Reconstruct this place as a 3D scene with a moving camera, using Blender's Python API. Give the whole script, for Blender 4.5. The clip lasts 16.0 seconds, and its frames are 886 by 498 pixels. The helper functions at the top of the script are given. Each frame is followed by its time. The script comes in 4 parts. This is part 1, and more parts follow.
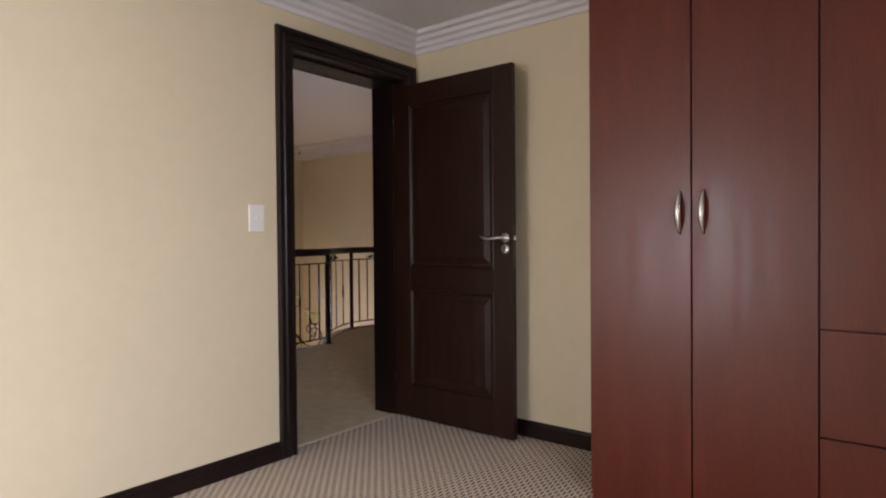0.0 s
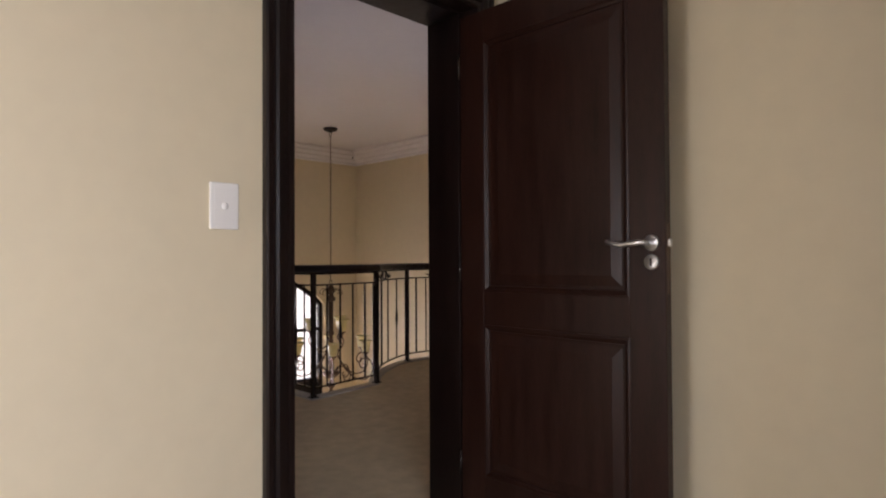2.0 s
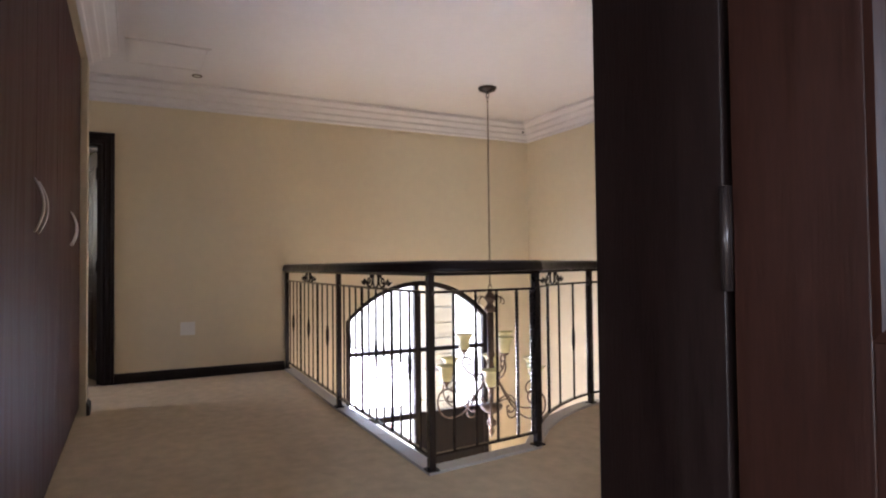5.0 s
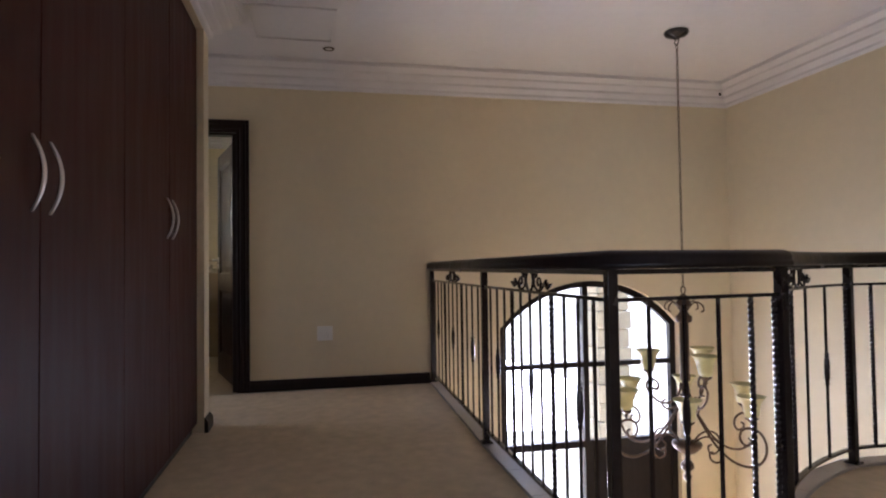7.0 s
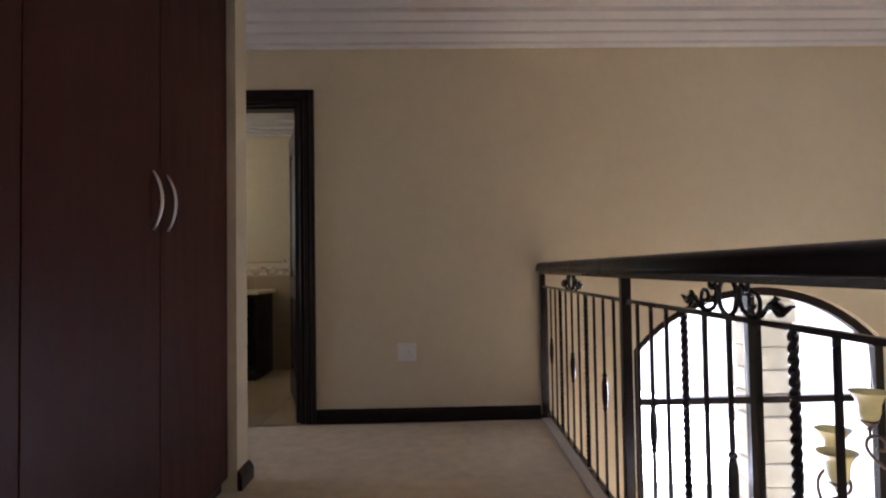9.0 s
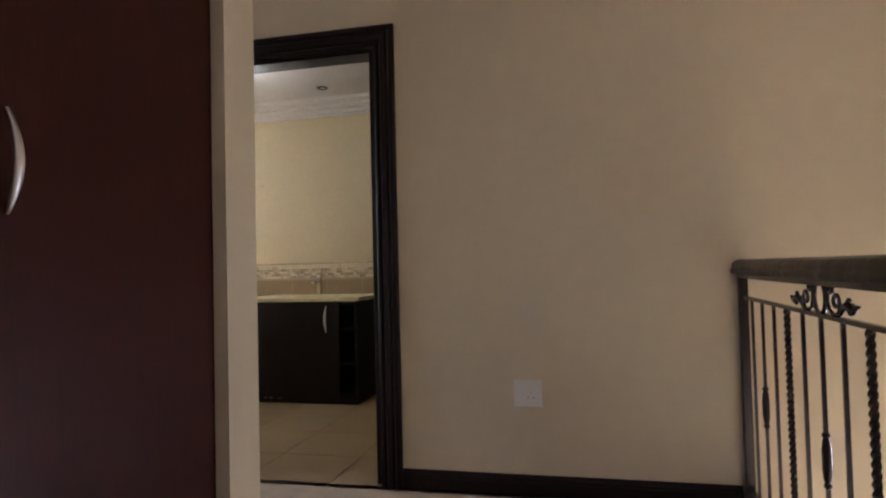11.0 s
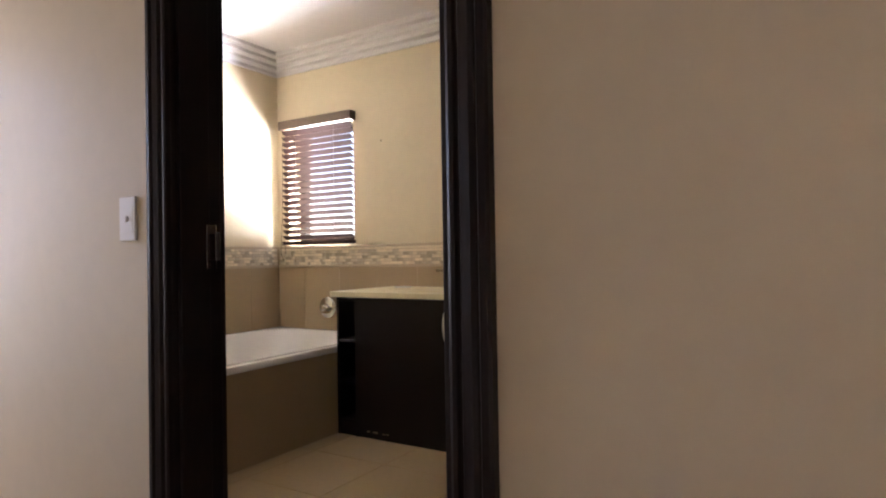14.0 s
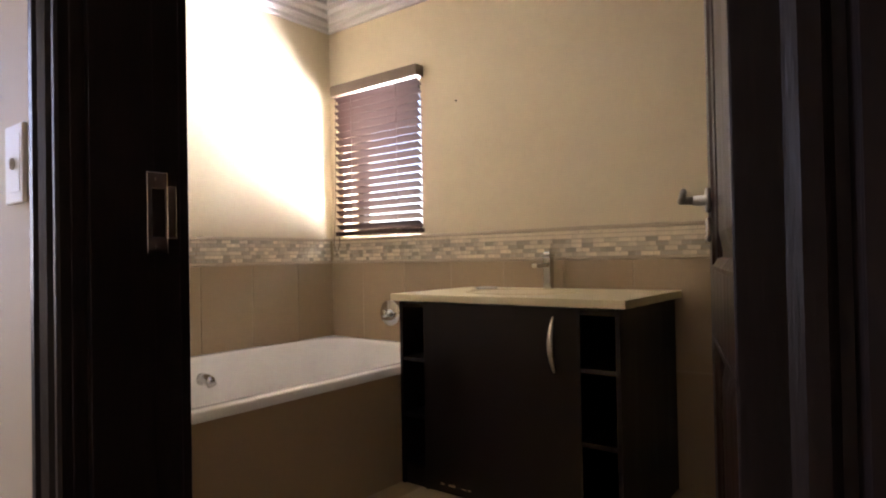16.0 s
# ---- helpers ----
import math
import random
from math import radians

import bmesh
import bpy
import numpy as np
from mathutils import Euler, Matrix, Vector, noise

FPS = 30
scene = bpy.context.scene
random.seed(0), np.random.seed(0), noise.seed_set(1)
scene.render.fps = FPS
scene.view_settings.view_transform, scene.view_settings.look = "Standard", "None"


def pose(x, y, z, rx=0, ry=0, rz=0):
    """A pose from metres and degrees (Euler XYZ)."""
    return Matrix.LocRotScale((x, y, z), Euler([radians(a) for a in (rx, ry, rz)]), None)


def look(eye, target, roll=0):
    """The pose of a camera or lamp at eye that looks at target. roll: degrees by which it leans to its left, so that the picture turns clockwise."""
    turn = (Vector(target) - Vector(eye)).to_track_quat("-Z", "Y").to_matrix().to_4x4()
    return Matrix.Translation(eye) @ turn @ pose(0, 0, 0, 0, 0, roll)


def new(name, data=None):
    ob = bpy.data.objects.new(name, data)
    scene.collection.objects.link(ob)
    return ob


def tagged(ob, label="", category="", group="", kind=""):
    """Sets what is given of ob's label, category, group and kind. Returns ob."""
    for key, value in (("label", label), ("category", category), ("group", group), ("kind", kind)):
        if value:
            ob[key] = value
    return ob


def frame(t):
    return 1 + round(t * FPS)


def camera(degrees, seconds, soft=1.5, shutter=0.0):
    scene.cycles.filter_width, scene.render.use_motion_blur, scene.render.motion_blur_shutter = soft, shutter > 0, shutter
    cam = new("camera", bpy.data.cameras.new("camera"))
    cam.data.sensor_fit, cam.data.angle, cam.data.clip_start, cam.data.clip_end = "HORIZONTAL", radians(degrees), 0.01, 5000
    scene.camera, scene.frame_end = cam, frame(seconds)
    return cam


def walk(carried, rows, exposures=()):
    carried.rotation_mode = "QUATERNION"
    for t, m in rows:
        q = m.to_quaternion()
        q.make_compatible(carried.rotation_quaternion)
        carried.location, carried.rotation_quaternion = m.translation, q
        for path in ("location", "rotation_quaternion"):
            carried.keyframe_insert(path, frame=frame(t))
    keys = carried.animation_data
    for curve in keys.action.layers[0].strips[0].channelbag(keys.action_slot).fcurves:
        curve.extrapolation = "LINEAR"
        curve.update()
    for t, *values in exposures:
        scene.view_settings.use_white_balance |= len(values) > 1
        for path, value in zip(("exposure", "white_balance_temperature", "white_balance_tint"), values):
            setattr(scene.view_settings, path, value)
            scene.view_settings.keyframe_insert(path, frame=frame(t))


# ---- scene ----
cam = camera(72.1, 16.0, 2.1)
PATH = [
    (0, (2.56, 0.12, 1.094), (1.305, 1.677, 1.064), -0.5),
    (0.5, (2.325, 0.343, 1.08), (1.045, 1.88, 1.067), -0.5),
    (1, (2.092, 0.586, 1.075), (0.773, 2.09, 1.082), -0.5),
    (1.5, (1.862, 0.827, 1.067), (0.497, 2.289, 1.086), -0.5),
    (2, (1.642, 1.074, 1.055), (0.233, 2.493, 1.088), -0.3),
    (2.5, (1.423, 1.315, 1.028), (-0.033, 2.685, 1.067), -0.2),
    (3, (1.213, 1.527, 1.014), (-0.295, 2.841, 1.055), -0.2),
    (3.2, (1.13, 1.615, 1.009), (-0.406, 2.896, 1.054), -0.1),
    (5.3, (0.199, 2.479, 0.986), (-1.615, 3.319, 1.041), -0.7),
    (5.5, (0.107, 2.538, 0.984), (-1.728, 3.331, 1.039), -0.7),
    (6, (-0.107, 2.638, 0.983), (-1.993, 3.301, 1.039), -0.7),
    (6.5, (-0.33, 2.729, 0.964), (-2.256, 3.264, 1.022), -0.8),
    (7, (-0.57, 2.768, 0.97), (-2.528, 3.173, 1.03), -0.8),
    (7.5, (-0.812, 2.798, 0.991), (-2.788, 3.103, 1.049), -0.9),
    (8, (-1.089, 2.846, 0.987), (-3.076, 3.063, 1.049), -0.9),
    (8.5, (-1.363, 2.904, 0.985), (-3.357, 3.044, 1.05), -0.8),
    (9, (-1.664, 2.969, 0.98), (-3.662, 3.02, 1.047), -0.9),
    (9.5, (-1.978, 3.022, 0.982), (-3.976, 2.967, 1.05), -1.0),
    (10, (-2.279, 3.065, 1.004), (-4.271, 2.903, 1.074), -1.2),
    (10.2, (-2.397, 3.076, 1.002), (-4.384, 2.866, 1.075), -1.3),
    (12.5, (-3.867, 3.081, 1.029), (-5.676, 2.228, 1.049), -1.1),
    (13, (-4.118, 2.98, 1.018), (-5.893, 2.058, 1.042), -1.0),
    (13.5, (-4.355, 2.88, 1.013), (-6.095, 1.895, 1.038), -1.1),
    (14, (-4.584, 2.766, 1.003), (-6.291, 1.724, 1.025), -0.9),
    (14.5, (-4.791, 2.634, 0.996), (-6.458, 1.529, 1.02), -1.0),
    (15, (-4.97, 2.484, 0.985), (-6.597, 1.322, 1.011), -1.1),
    (15.5, (-5.132, 2.327, 0.965), (-6.731, 1.125, 0.992), -1.1),
    (16, (-5.28, 2.19, 0.961), (-6.86, 0.964, 0.988), -1.1),
]
walk(cam, [(t, look(eye, target, roll)) for t, eye, target, roll in PATH], [(0.0, 1.2, 6650, 21), (3.0, 1.5, 6450, 20), (5.5, 2.7, 5600, 17), (7.0, 2.15, 5550, 17), (8.5, 2.25, 5500, 17), (10.0, 2.3, 5500, 17), (12.5, 2.95, 5750, 20), (14.5, 2.8, 5850, 24), (16.0, 2.8, 5950, 26)])

# ---- light ----
world = bpy.data.worlds.new("sky")
scene.world = world
world.use_nodes = True
wn = world.node_tree
sky = wn.nodes.new("ShaderNodeTexSky")
sky.sky_type = "NISHITA"
sky.sun_disc = False
sky.sun_elevation = radians(64)
sky.sun_rotation = radians(200)
wn.links.new(sky.outputs["Color"], wn.nodes["Background"].inputs["Color"])
wn.nodes["Background"].inputs["Strength"].default_value = 0.15

sun_data = bpy.data.lights.new("sun", "SUN")
sun_data.energy, sun_data.angle, sun_data.color = 5.0, radians(0.5), (1.0, 0.95, 0.87)
sun = new("sun", sun_data)
sun.matrix_world = look((-19, 8, 26), (-7, 5, 0))


def area_lamp(name, m, wide, high, watts, colour, spread=180):
    data = bpy.data.lights.new(name, "AREA")
    data.shape, data.size, data.size_y, data.energy, data.color = "RECTANGLE", wide, high, watts, colour
    data.spread = radians(spread)
    ob = new(name, data)
    ob.matrix_world = m
    return ob


area_lamp("window_daylight_bedroom", look((4.32, -0.45, 1.5), (0.0, -0.75, -0.4)), 1.7, 1.15, 34, (0.82, 0.91, 1.0), 115)
area_lamp("window_daylight_bedroom_south", look((0.57, -2.02, 1.0), (1.1, 2.0, 0.8)), 0.8, 1.05, 16, (0.88, 0.94, 1.0))
area_lamp("window_daylight_entrance", look((-5.80, 4.70, -1.6), (-2.0, 4.0, -2.7)), 0.66, 1.7, 50, (0.90, 0.89, 1.0), 140)
area_lamp("window_daylight_entrance_upper", look((-5.80, 4.70, -0.15), (-2.0, 4.2, -1.6)), 0.66, 0.85, 7, (0.90, 0.89, 1.0))
# Lamp added at the unseen passage end to brighten the wall by the bathroom.
area_lamp("added_daylight_passage", look((-5.11, -1.08, 1.4), (-5.2, 1.5, 0.9)), 0.76, 1.35, 1.7, (1.0, 0.92, 1.0))
area_lamp("window_daylight_bathroom", look((-8.90, 0.50, 0.70), (-7.5, -0.60, 1.75)), 0.55, 0.42, 27, (1.0, 0.985, 0.96))
area_lamp("window_skylight_bathroom", look((-7.94, -0.236, 1.52), (-6.5, -0.236, 1.45)), 0.56, 0.78, 16, (1.0, 0.98, 0.84), 140)

# ---- materials ----


def material(name, base, rough=0.6, metal=0.0, vary=0.12, scale=6.0, bump=0.0, bump_scale=120.0, stretch=(1, 1, 1), spread=0.0, coat=0.0):
    """A surface with two scales of colour variation and a fine relief."""
    m = bpy.data.materials.new(name)
    m.use_nodes = True
    nt = m.node_tree
    bsdf = nt.nodes["Principled BSDF"]
    co = nt.nodes.new("ShaderNodeTexCoord")
    mp = nt.nodes.new("ShaderNodeMapping")
    mp.inputs["Scale"].default_value = stretch
    nt.links.new(co.outputs["Object"], mp.inputs["Vector"])
    n1 = nt.nodes.new("ShaderNodeTexNoise")
    n1.inputs["Scale"].default_value, n1.inputs["Detail"].default_value = scale, 6
    n2 = nt.nodes.new("ShaderNodeTexNoise")
    n2.inputs["Scale"].default_value, n2.inputs["Detail"].default_value = scale * 9, 4
    mix = nt.nodes.new("ShaderNodeMath")
    mix.operation = "ADD"
    for n in (n1, n2):
        nt.links.new(mp.outputs["Vector"], n.inputs["Vector"])
    nt.links.new(n1.outputs["Fac"], mix.inputs[0])
    nt.links.new(n2.outputs["Fac"], mix.inputs[1])
    ramp = nt.nodes.new("ShaderNodeMapRange")
    ramp.inputs["From Min"].default_value, ramp.inputs["From Max"].default_value = 0.6, 1.4
    ramp.inputs["To Min"].default_value, ramp.inputs["To Max"].default_value = 1 - vary, 1 + vary
    nt.links.new(mix.outputs[0], ramp.inputs["Value"])
    last = ramp.outputs["Result"]
    if spread:
        info = nt.nodes.new("ShaderNodeObjectInfo")
        r2 = nt.nodes.new("ShaderNodeMapRange")
        r2.inputs["To Min"].default_value, r2.inputs["To Max"].default_value = 1 - spread, 1 + spread
        nt.links.new(info.outputs["Random"], r2.inputs["Value"])
        mul = nt.nodes.new("ShaderNodeMath")
        mul.operation = "MULTIPLY"
        nt.links.new(last, mul.inputs[0])
        nt.links.new(r2.outputs["Result"], mul.inputs[1])
        last = mul.outputs[0]
    col = nt.nodes.new("ShaderNodeVectorMath")
    col.operation = "SCALE"
    col.inputs[0].default_value = base
    nt.links.new(last, col.inputs["Scale"])
    nt.links.new(col.outputs["Vector"], bsdf.inputs["Base Color"])
    bsdf.inputs["Metallic"].default_value = metal
    rr = nt.nodes.new("ShaderNodeMapRange")
    rr.inputs["From Min"].default_value, rr.inputs["From Max"].default_value = 0.3, 0.7
    rr.inputs["To Min"].default_value, rr.inputs["To Max"].default_value = max(rough - 0.06, 0.02), min(rough + 0.06, 1)
    nt.links.new(n1.outputs["Fac"], rr.inputs["Value"])
    nt.links.new(rr.outputs["Result"], bsdf.inputs["Roughness"])
    if coat:
        bsdf.inputs["Coat Weight"].default_value, bsdf.inputs["Coat Roughness"].default_value = coat, 0.25
    if bump:
        n3 = nt.nodes.new("ShaderNodeTexNoise")
        n3.inputs["Scale"].default_value, n3.inputs["Detail"].default_value = bump_scale, 3
        nt.links.new(mp.outputs["Vector"], n3.inputs["Vector"])
        bp = nt.nodes.new("ShaderNodeBump")
        bp.inputs["Strength"].default_value, bp.inputs["Distance"].default_value = bump, 0.004
        nt.links.new(n3.outputs["Fac"], bp.inputs["Height"])
        nt.links.new(bp.outputs["Normal"], bsdf.inputs["Normal"])
    return m


def woven_carpet(name, light, dark, cell):
    """Loop-pile carpet in two yarns: short dark dashes set on the diagonal between pale loops."""
    m = bpy.data.materials.new(name)
    m.use_nodes = True
    nt = m.node_tree
    bsdf = nt.nodes["Principled BSDF"]
    co = nt.nodes.new("ShaderNodeTexCoord")
    mp = nt.nodes.new("ShaderNodeMapping")
    mp.inputs["Scale"].default_value = (1 / cell, 1 / cell, 1)
    mp.inputs["Rotation"].default_value = (0, 0, radians(-135))
    nt.links.new(co.outputs["Object"], mp.inputs["Vector"])
    sep = nt.nodes.new("ShaderNodeSeparateXYZ")
    nt.links.new(mp.outputs["Vector"], sep.inputs["Vector"])

    def sums(op, a, b=0.0):
        n = nt.nodes.new("ShaderNodeMath")
        n.operation = op
        for i, v in enumerate((a, b)):
            if isinstance(v, float):
                n.inputs[i].default_value = v
            else:
                nt.links.new(v, n.inputs[i])
        return n.outputs[0]

    def fade(value, lo, hi):
        n = nt.nodes.new("ShaderNodeMapRange")
        n.inputs["From Min"].default_value, n.inputs["From Max"].default_value = lo, hi
        n.inputs["To Min"].default_value, n.inputs["To Max"].default_value = 1.0, 0.0
        nt.links.new(value, n.inputs["Value"])
        return n.outputs["Result"]

    half = sums("FRACT", sums("MULTIPLY", sums("FLOOR", sep.outputs["Y"]), 0.5))
    u = sums("FRACT", sums("ADD", sep.outputs["X"], half))
    u = sums("SUBTRACT", u, 0.5)
    v = sums("SUBTRACT", sums("FRACT", sums("ADD", sep.outputs["Y"], sums("MULTIPLY", u, 0.75))), 0.5)
    dash = sums("MULTIPLY", fade(sums("ABSOLUTE", v), 0.12, 0.19), fade(sums("ABSOLUTE", u), 0.36, 0.44))
    br = nt.nodes.new("ShaderNodeMixRGB")
    br.inputs["Color1"].default_value, br.inputs["Color2"].default_value = (*light, 1), (*dark, 1)
    nt.links.new(dash, br.inputs["Fac"])
    no = nt.nodes.new("ShaderNodeTexNoise")
    no.inputs["Scale"].default_value, no.inputs["Detail"].default_value = 260, 3
    nt.links.new(co.outputs["Object"], no.inputs["Vector"])
    mx = nt.nodes.new("ShaderNodeMixRGB")
    mx.blend_type = "OVERLAY"
    mx.inputs["Fac"].default_value = 0.35
    nt.links.new(br.outputs["Color"], mx.inputs["Color1"])
    nt.links.new(no.outputs["Fac"], mx.inputs["Color2"])
    nt.links.new(mx.outputs["Color"], bsdf.inputs["Base Color"])
    bsdf.inputs["Roughness"].default_value = 0.95
    bp = nt.nodes.new("ShaderNodeBump")
    bp.inputs["Strength"].default_value, bp.inputs["Distance"].default_value = 0.7, 0.006
    nt.links.new(mx.outputs["Color"], bp.inputs["Height"])
    nt.links.new(bp.outputs["Normal"], bsdf.inputs["Normal"])
    return m


def glass(name):
    m = bpy.data.materials.new(name)
    m.use_nodes = True
    b = m.node_tree.nodes["Principled BSDF"]
    b.inputs["Transmission Weight"].default_value, b.inputs["Roughness"].default_value, b.inputs["IOR"].default_value = 1.0, 0.02, 1.45
    return m


PAINT = material("cream_paint", (0.66, 0.572, 0.40), 0.62, vary=0.035, scale=1.6, bump=0.10, bump_scale=260)
WHITE = material("white_ceiling_paint", (0.68, 0.655, 0.67), 0.75, vary=0.03, scale=2.0, bump=0.05, bump_scale=200)
DOOR_WOOD = material("red_brown_stained_wood", (0.021, 0.0075, 0.0046), 0.36, vary=0.5, scale=5.0, bump=0.10, bump_scale=60, stretch=(6, 6, 0.5))
DARK = material("dark_stained_wood", (0.0115, 0.0062, 0.005), 0.36, vary=0.45, scale=5.0, bump=0.12, bump_scale=60, stretch=(6, 6, 0.5))
MAHOGANY = material("mahogany_veneer", (0.105, 0.0165, 0.007), 0.34, vary=0.22, scale=4.0, bump=0.05, bump_scale=70, stretch=(5, 5, 0.5))
# MAHOGANY again, its base darkened to put the landing's dimmer light into colour.
SHADED_MAHOGANY = material("shaded_mahogany_veneer", (0.045, 0.0115, 0.0072), 0.50, vary=0.22, scale=4.0, bump=0.05, bump_scale=70, stretch=(5, 5, 0.5))
ESPRESSO = material("espresso_veneer", (0.0115, 0.0066, 0.0064), 0.36, vary=0.12, scale=4.0, bump=0.05, bump_scale=70, stretch=(5, 5, 0.5))
PILE = material("beige_cut_pile", (0.60, 0.49, 0.325), 0.95, vary=0.20, scale=1.3, bump=0.3, bump_scale=380)
FRAY = material("pale_frayed_yarn", (0.62, 0.56, 0.47), 0.95, vary=0.35, scale=60, bump=0.8, bump_scale=300)
LOOP = woven_carpet("patterned_loop_carpet", (0.64, 0.53, 0.42), (0.040, 0.022, 0.018), 0.031)
TILE = material("beige_ceramic", (0.38, 0.285, 0.175), 0.50, vary=0.04, scale=5.0, spread=0.04)
TILE_FLOOR = material("cream_floor_ceramic", (0.41, 0.305, 0.17), 0.35, vary=0.07, scale=4.0, spread=0.04)
GROUT = material("grout", (0.45, 0.36, 0.245), 0.9, vary=0.1, scale=20)
MOSAIC = material("travertine_mosaic", (0.62, 0.54, 0.41), 0.55, vary=0.15, scale=30, bump=0.25, bump_scale=150, spread=0.42)
STONE_TRIM = material("travertine_trim", (0.50, 0.41, 0.29), 0.5, vary=0.12, scale=18, bump=0.1)
STEEL = material("satin_steel", (0.66, 0.64, 0.61), 0.40, metal=1.0, vary=0.04, scale=30)
CHROME = material("chrome", (0.60, 0.59, 0.57), 0.08, metal=1.0, vary=0.02, scale=20)
PLASTIC = material("white_plastic", (0.78, 0.76, 0.72), 0.5, vary=0.02, scale=20)
IRON = material("wrought_iron", (0.030, 0.021, 0.018), 0.24, metal=0.3, vary=0.2, scale=4)
BRONZE = material("bronze_iron", (0.10, 0.066, 0.045), 0.42, metal=0.75, vary=0.4, scale=30, bump=0.25, bump_scale=120)
ACRYLIC = material("white_acrylic", (0.80, 0.79, 0.76), 0.12, vary=0.015, scale=4, coat=0.4)
QUARTZ = material("cream_quartz", (0.76, 0.68, 0.45), 0.42, vary=0.03, scale=3)
BLIND = material("brown_blind_slat", (0.05, 0.027, 0.024), 0.42, vary=0.18, scale=8, stretch=(6, 0.6, 6))
VALANCE = material("tan_brown_valance", (0.12, 0.078, 0.052), 0.5, vary=0.18, scale=8, stretch=(6, 0.6, 6))
COPING = material("pale_stone_coping", (0.38, 0.35, 0.31), 0.4, vary=0.1, scale=10)
SHADE_GLASS = material("amber_glass_shade", (0.62, 0.56, 0.26), 0.35, vary=0.2, scale=14, coat=0.3)
SHADE_GLASS.node_tree.nodes["Principled BSDF"].inputs["Transmission Weight"].default_value = 0.25
SANDSTONE = material("sandstone", (0.50, 0.43, 0.32), 0.85, vary=0.25, scale=7, bump=0.5, bump_scale=40, spread=0.12)
PAVING = material("pale_paving", (0.45, 0.42, 0.37), 0.85, vary=0.2, scale=2, bump=0.4, bump_scale=50)
FLOOR_GROUT = material("tan_floor_grout", (0.34, 0.25, 0.145), 0.9, vary=0.1, scale=20)
PLASTER = material("pale_outdoor_plaster", (0.62, 0.55, 0.42), 0.85, vary=0.1, scale=3, bump=0.3, bump_scale=80)
for m, level in ((MAHOGANY, 0.45), (SHADED_MAHOGANY, 0.12), (DARK, 0.24), (DOOR_WOOD, 0.24), (BLIND, 0.2), (ESPRESSO, 0.35)):
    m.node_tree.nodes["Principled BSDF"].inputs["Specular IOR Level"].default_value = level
GLASS = glass("window_glass")

# ---- mesh helpers ----


def quiet(bm):
    bmesh.ops.recalc_face_normals(bm, faces=bm.faces[:])
    return bm


def mesh_object(name, bm, mat, smooth=False):
    quiet(bm)
    me = bpy.data.meshes.new(name)
    bm.to_mesh(me)
    bm.free()
    me.materials.append(mat)
    if smooth:
        for p in me.polygons:
            p.use_smooth = True
    return new(name, me)


def part(name, bm, mat, parent, label="", smooth=False):
    ob = mesh_object(name, bm, mat, smooth)
    ob.parent = parent
    return tagged(ob, label)


def thing(name, m, label, category, group="", kind=""):
    ob = new(name)
    ob.empty_display_size = 0.1
    ob.matrix_basis = m
    return tagged(ob, label, category, group, kind)


def setting(name, bm, mat, label="", category="", smooth=False):
    return tagged(mesh_object(name, bm, mat, smooth), label, category, kind="structure")


def box(x0, x1, y0, y1, z0, z1, bevel=0.0, bm=None):
    """A block, its edges rounded by bevel; added to bm if one is given."""
    b = bmesh.new()
    bmesh.ops.create_cube(b, size=1)
    bmesh.ops.scale(b, vec=(x1 - x0, y1 - y0, z1 - z0), verts=b.verts[:])
    bmesh.ops.translate(b, vec=((x0 + x1) / 2, (y0 + y1) / 2, (z0 + z1) / 2), verts=b.verts[:])
    if bevel:
        bmesh.ops.bevel(b, geom=b.edges[:], offset=bevel, segments=2, profile=0.5, affect="EDGES")
    return join(bm, b) if bm else b


def join(bm, other):
    table = {v: bm.verts.new(v.co) for v in other.verts}
    for f in other.faces:
        try:
            bm.faces.new([table[v] for v in f.verts])
        except ValueError:
            pass
    other.free()
    return bm


def prism(points, lo, hi, axis, bm=None):
    """A flat outline pushed along an axis: 'x' takes (y, z), 'y' takes (x, z), 'z' takes (x, y)."""
    bm = bm or bmesh.new()
    put = {"x": lambda a, b, c: (c, a, b), "y": lambda a, b, c: (a, c, b), "z": lambda a, b, c: (a, b, c)}[axis]
    low = [bm.verts.new(put(a, b, lo)) for a, b in points]
    top = [bm.verts.new(put(a, b, hi)) for a, b in points]
    bm.faces.new(low)
    bm.faces.new(top)
    n = len(points)
    for i in range(n):
        bm.faces.new((low[i], low[(i + 1) % n], top[(i + 1) % n], top[i]))
    return bm


def sweep(path, profile, put, bm=None, closed=False):
    """A closed profile of (offset to the path's left, height) carried along a flat path with mitred corners; put(a, b, h) gives the place."""
    bm = bm or bmesh.new()
    n = len(path)
    rings = []
    for i, (a, b) in enumerate(path):
        before = path[i - 1] if i or closed else None
        after = path[(i + 1) % n] if i < n - 1 or closed else None
        dirs = []
        if before:
            dirs.append(Vector((a - before[0], b - before[1])).normalized())
        if after:
            dirs.append(Vector((after[0] - a, after[1] - b)).normalized())
        normals = [Vector((-d.y, d.x)) for d in dirs]
        mid = sum(normals, Vector((0, 0)))
        mid.normalize()
        mid /= max(mid.dot(normals[0]), 0.2)
        rings.append([bm.verts.new(put(a + mid.x * o, b + mid.y * o, h)) for o, h in profile])
    k = len(profile)
    for i in range(n if closed else n - 1):
        r, s = rings[i], rings[(i + 1) % n]
        for j in range(k):
            bm.faces.new((r[j], r[(j + 1) % k], s[(j + 1) % k], s[j]))
    if not closed:
        bm.faces.new(rings[0])
        bm.faces.new(rings[-1])
    return bm


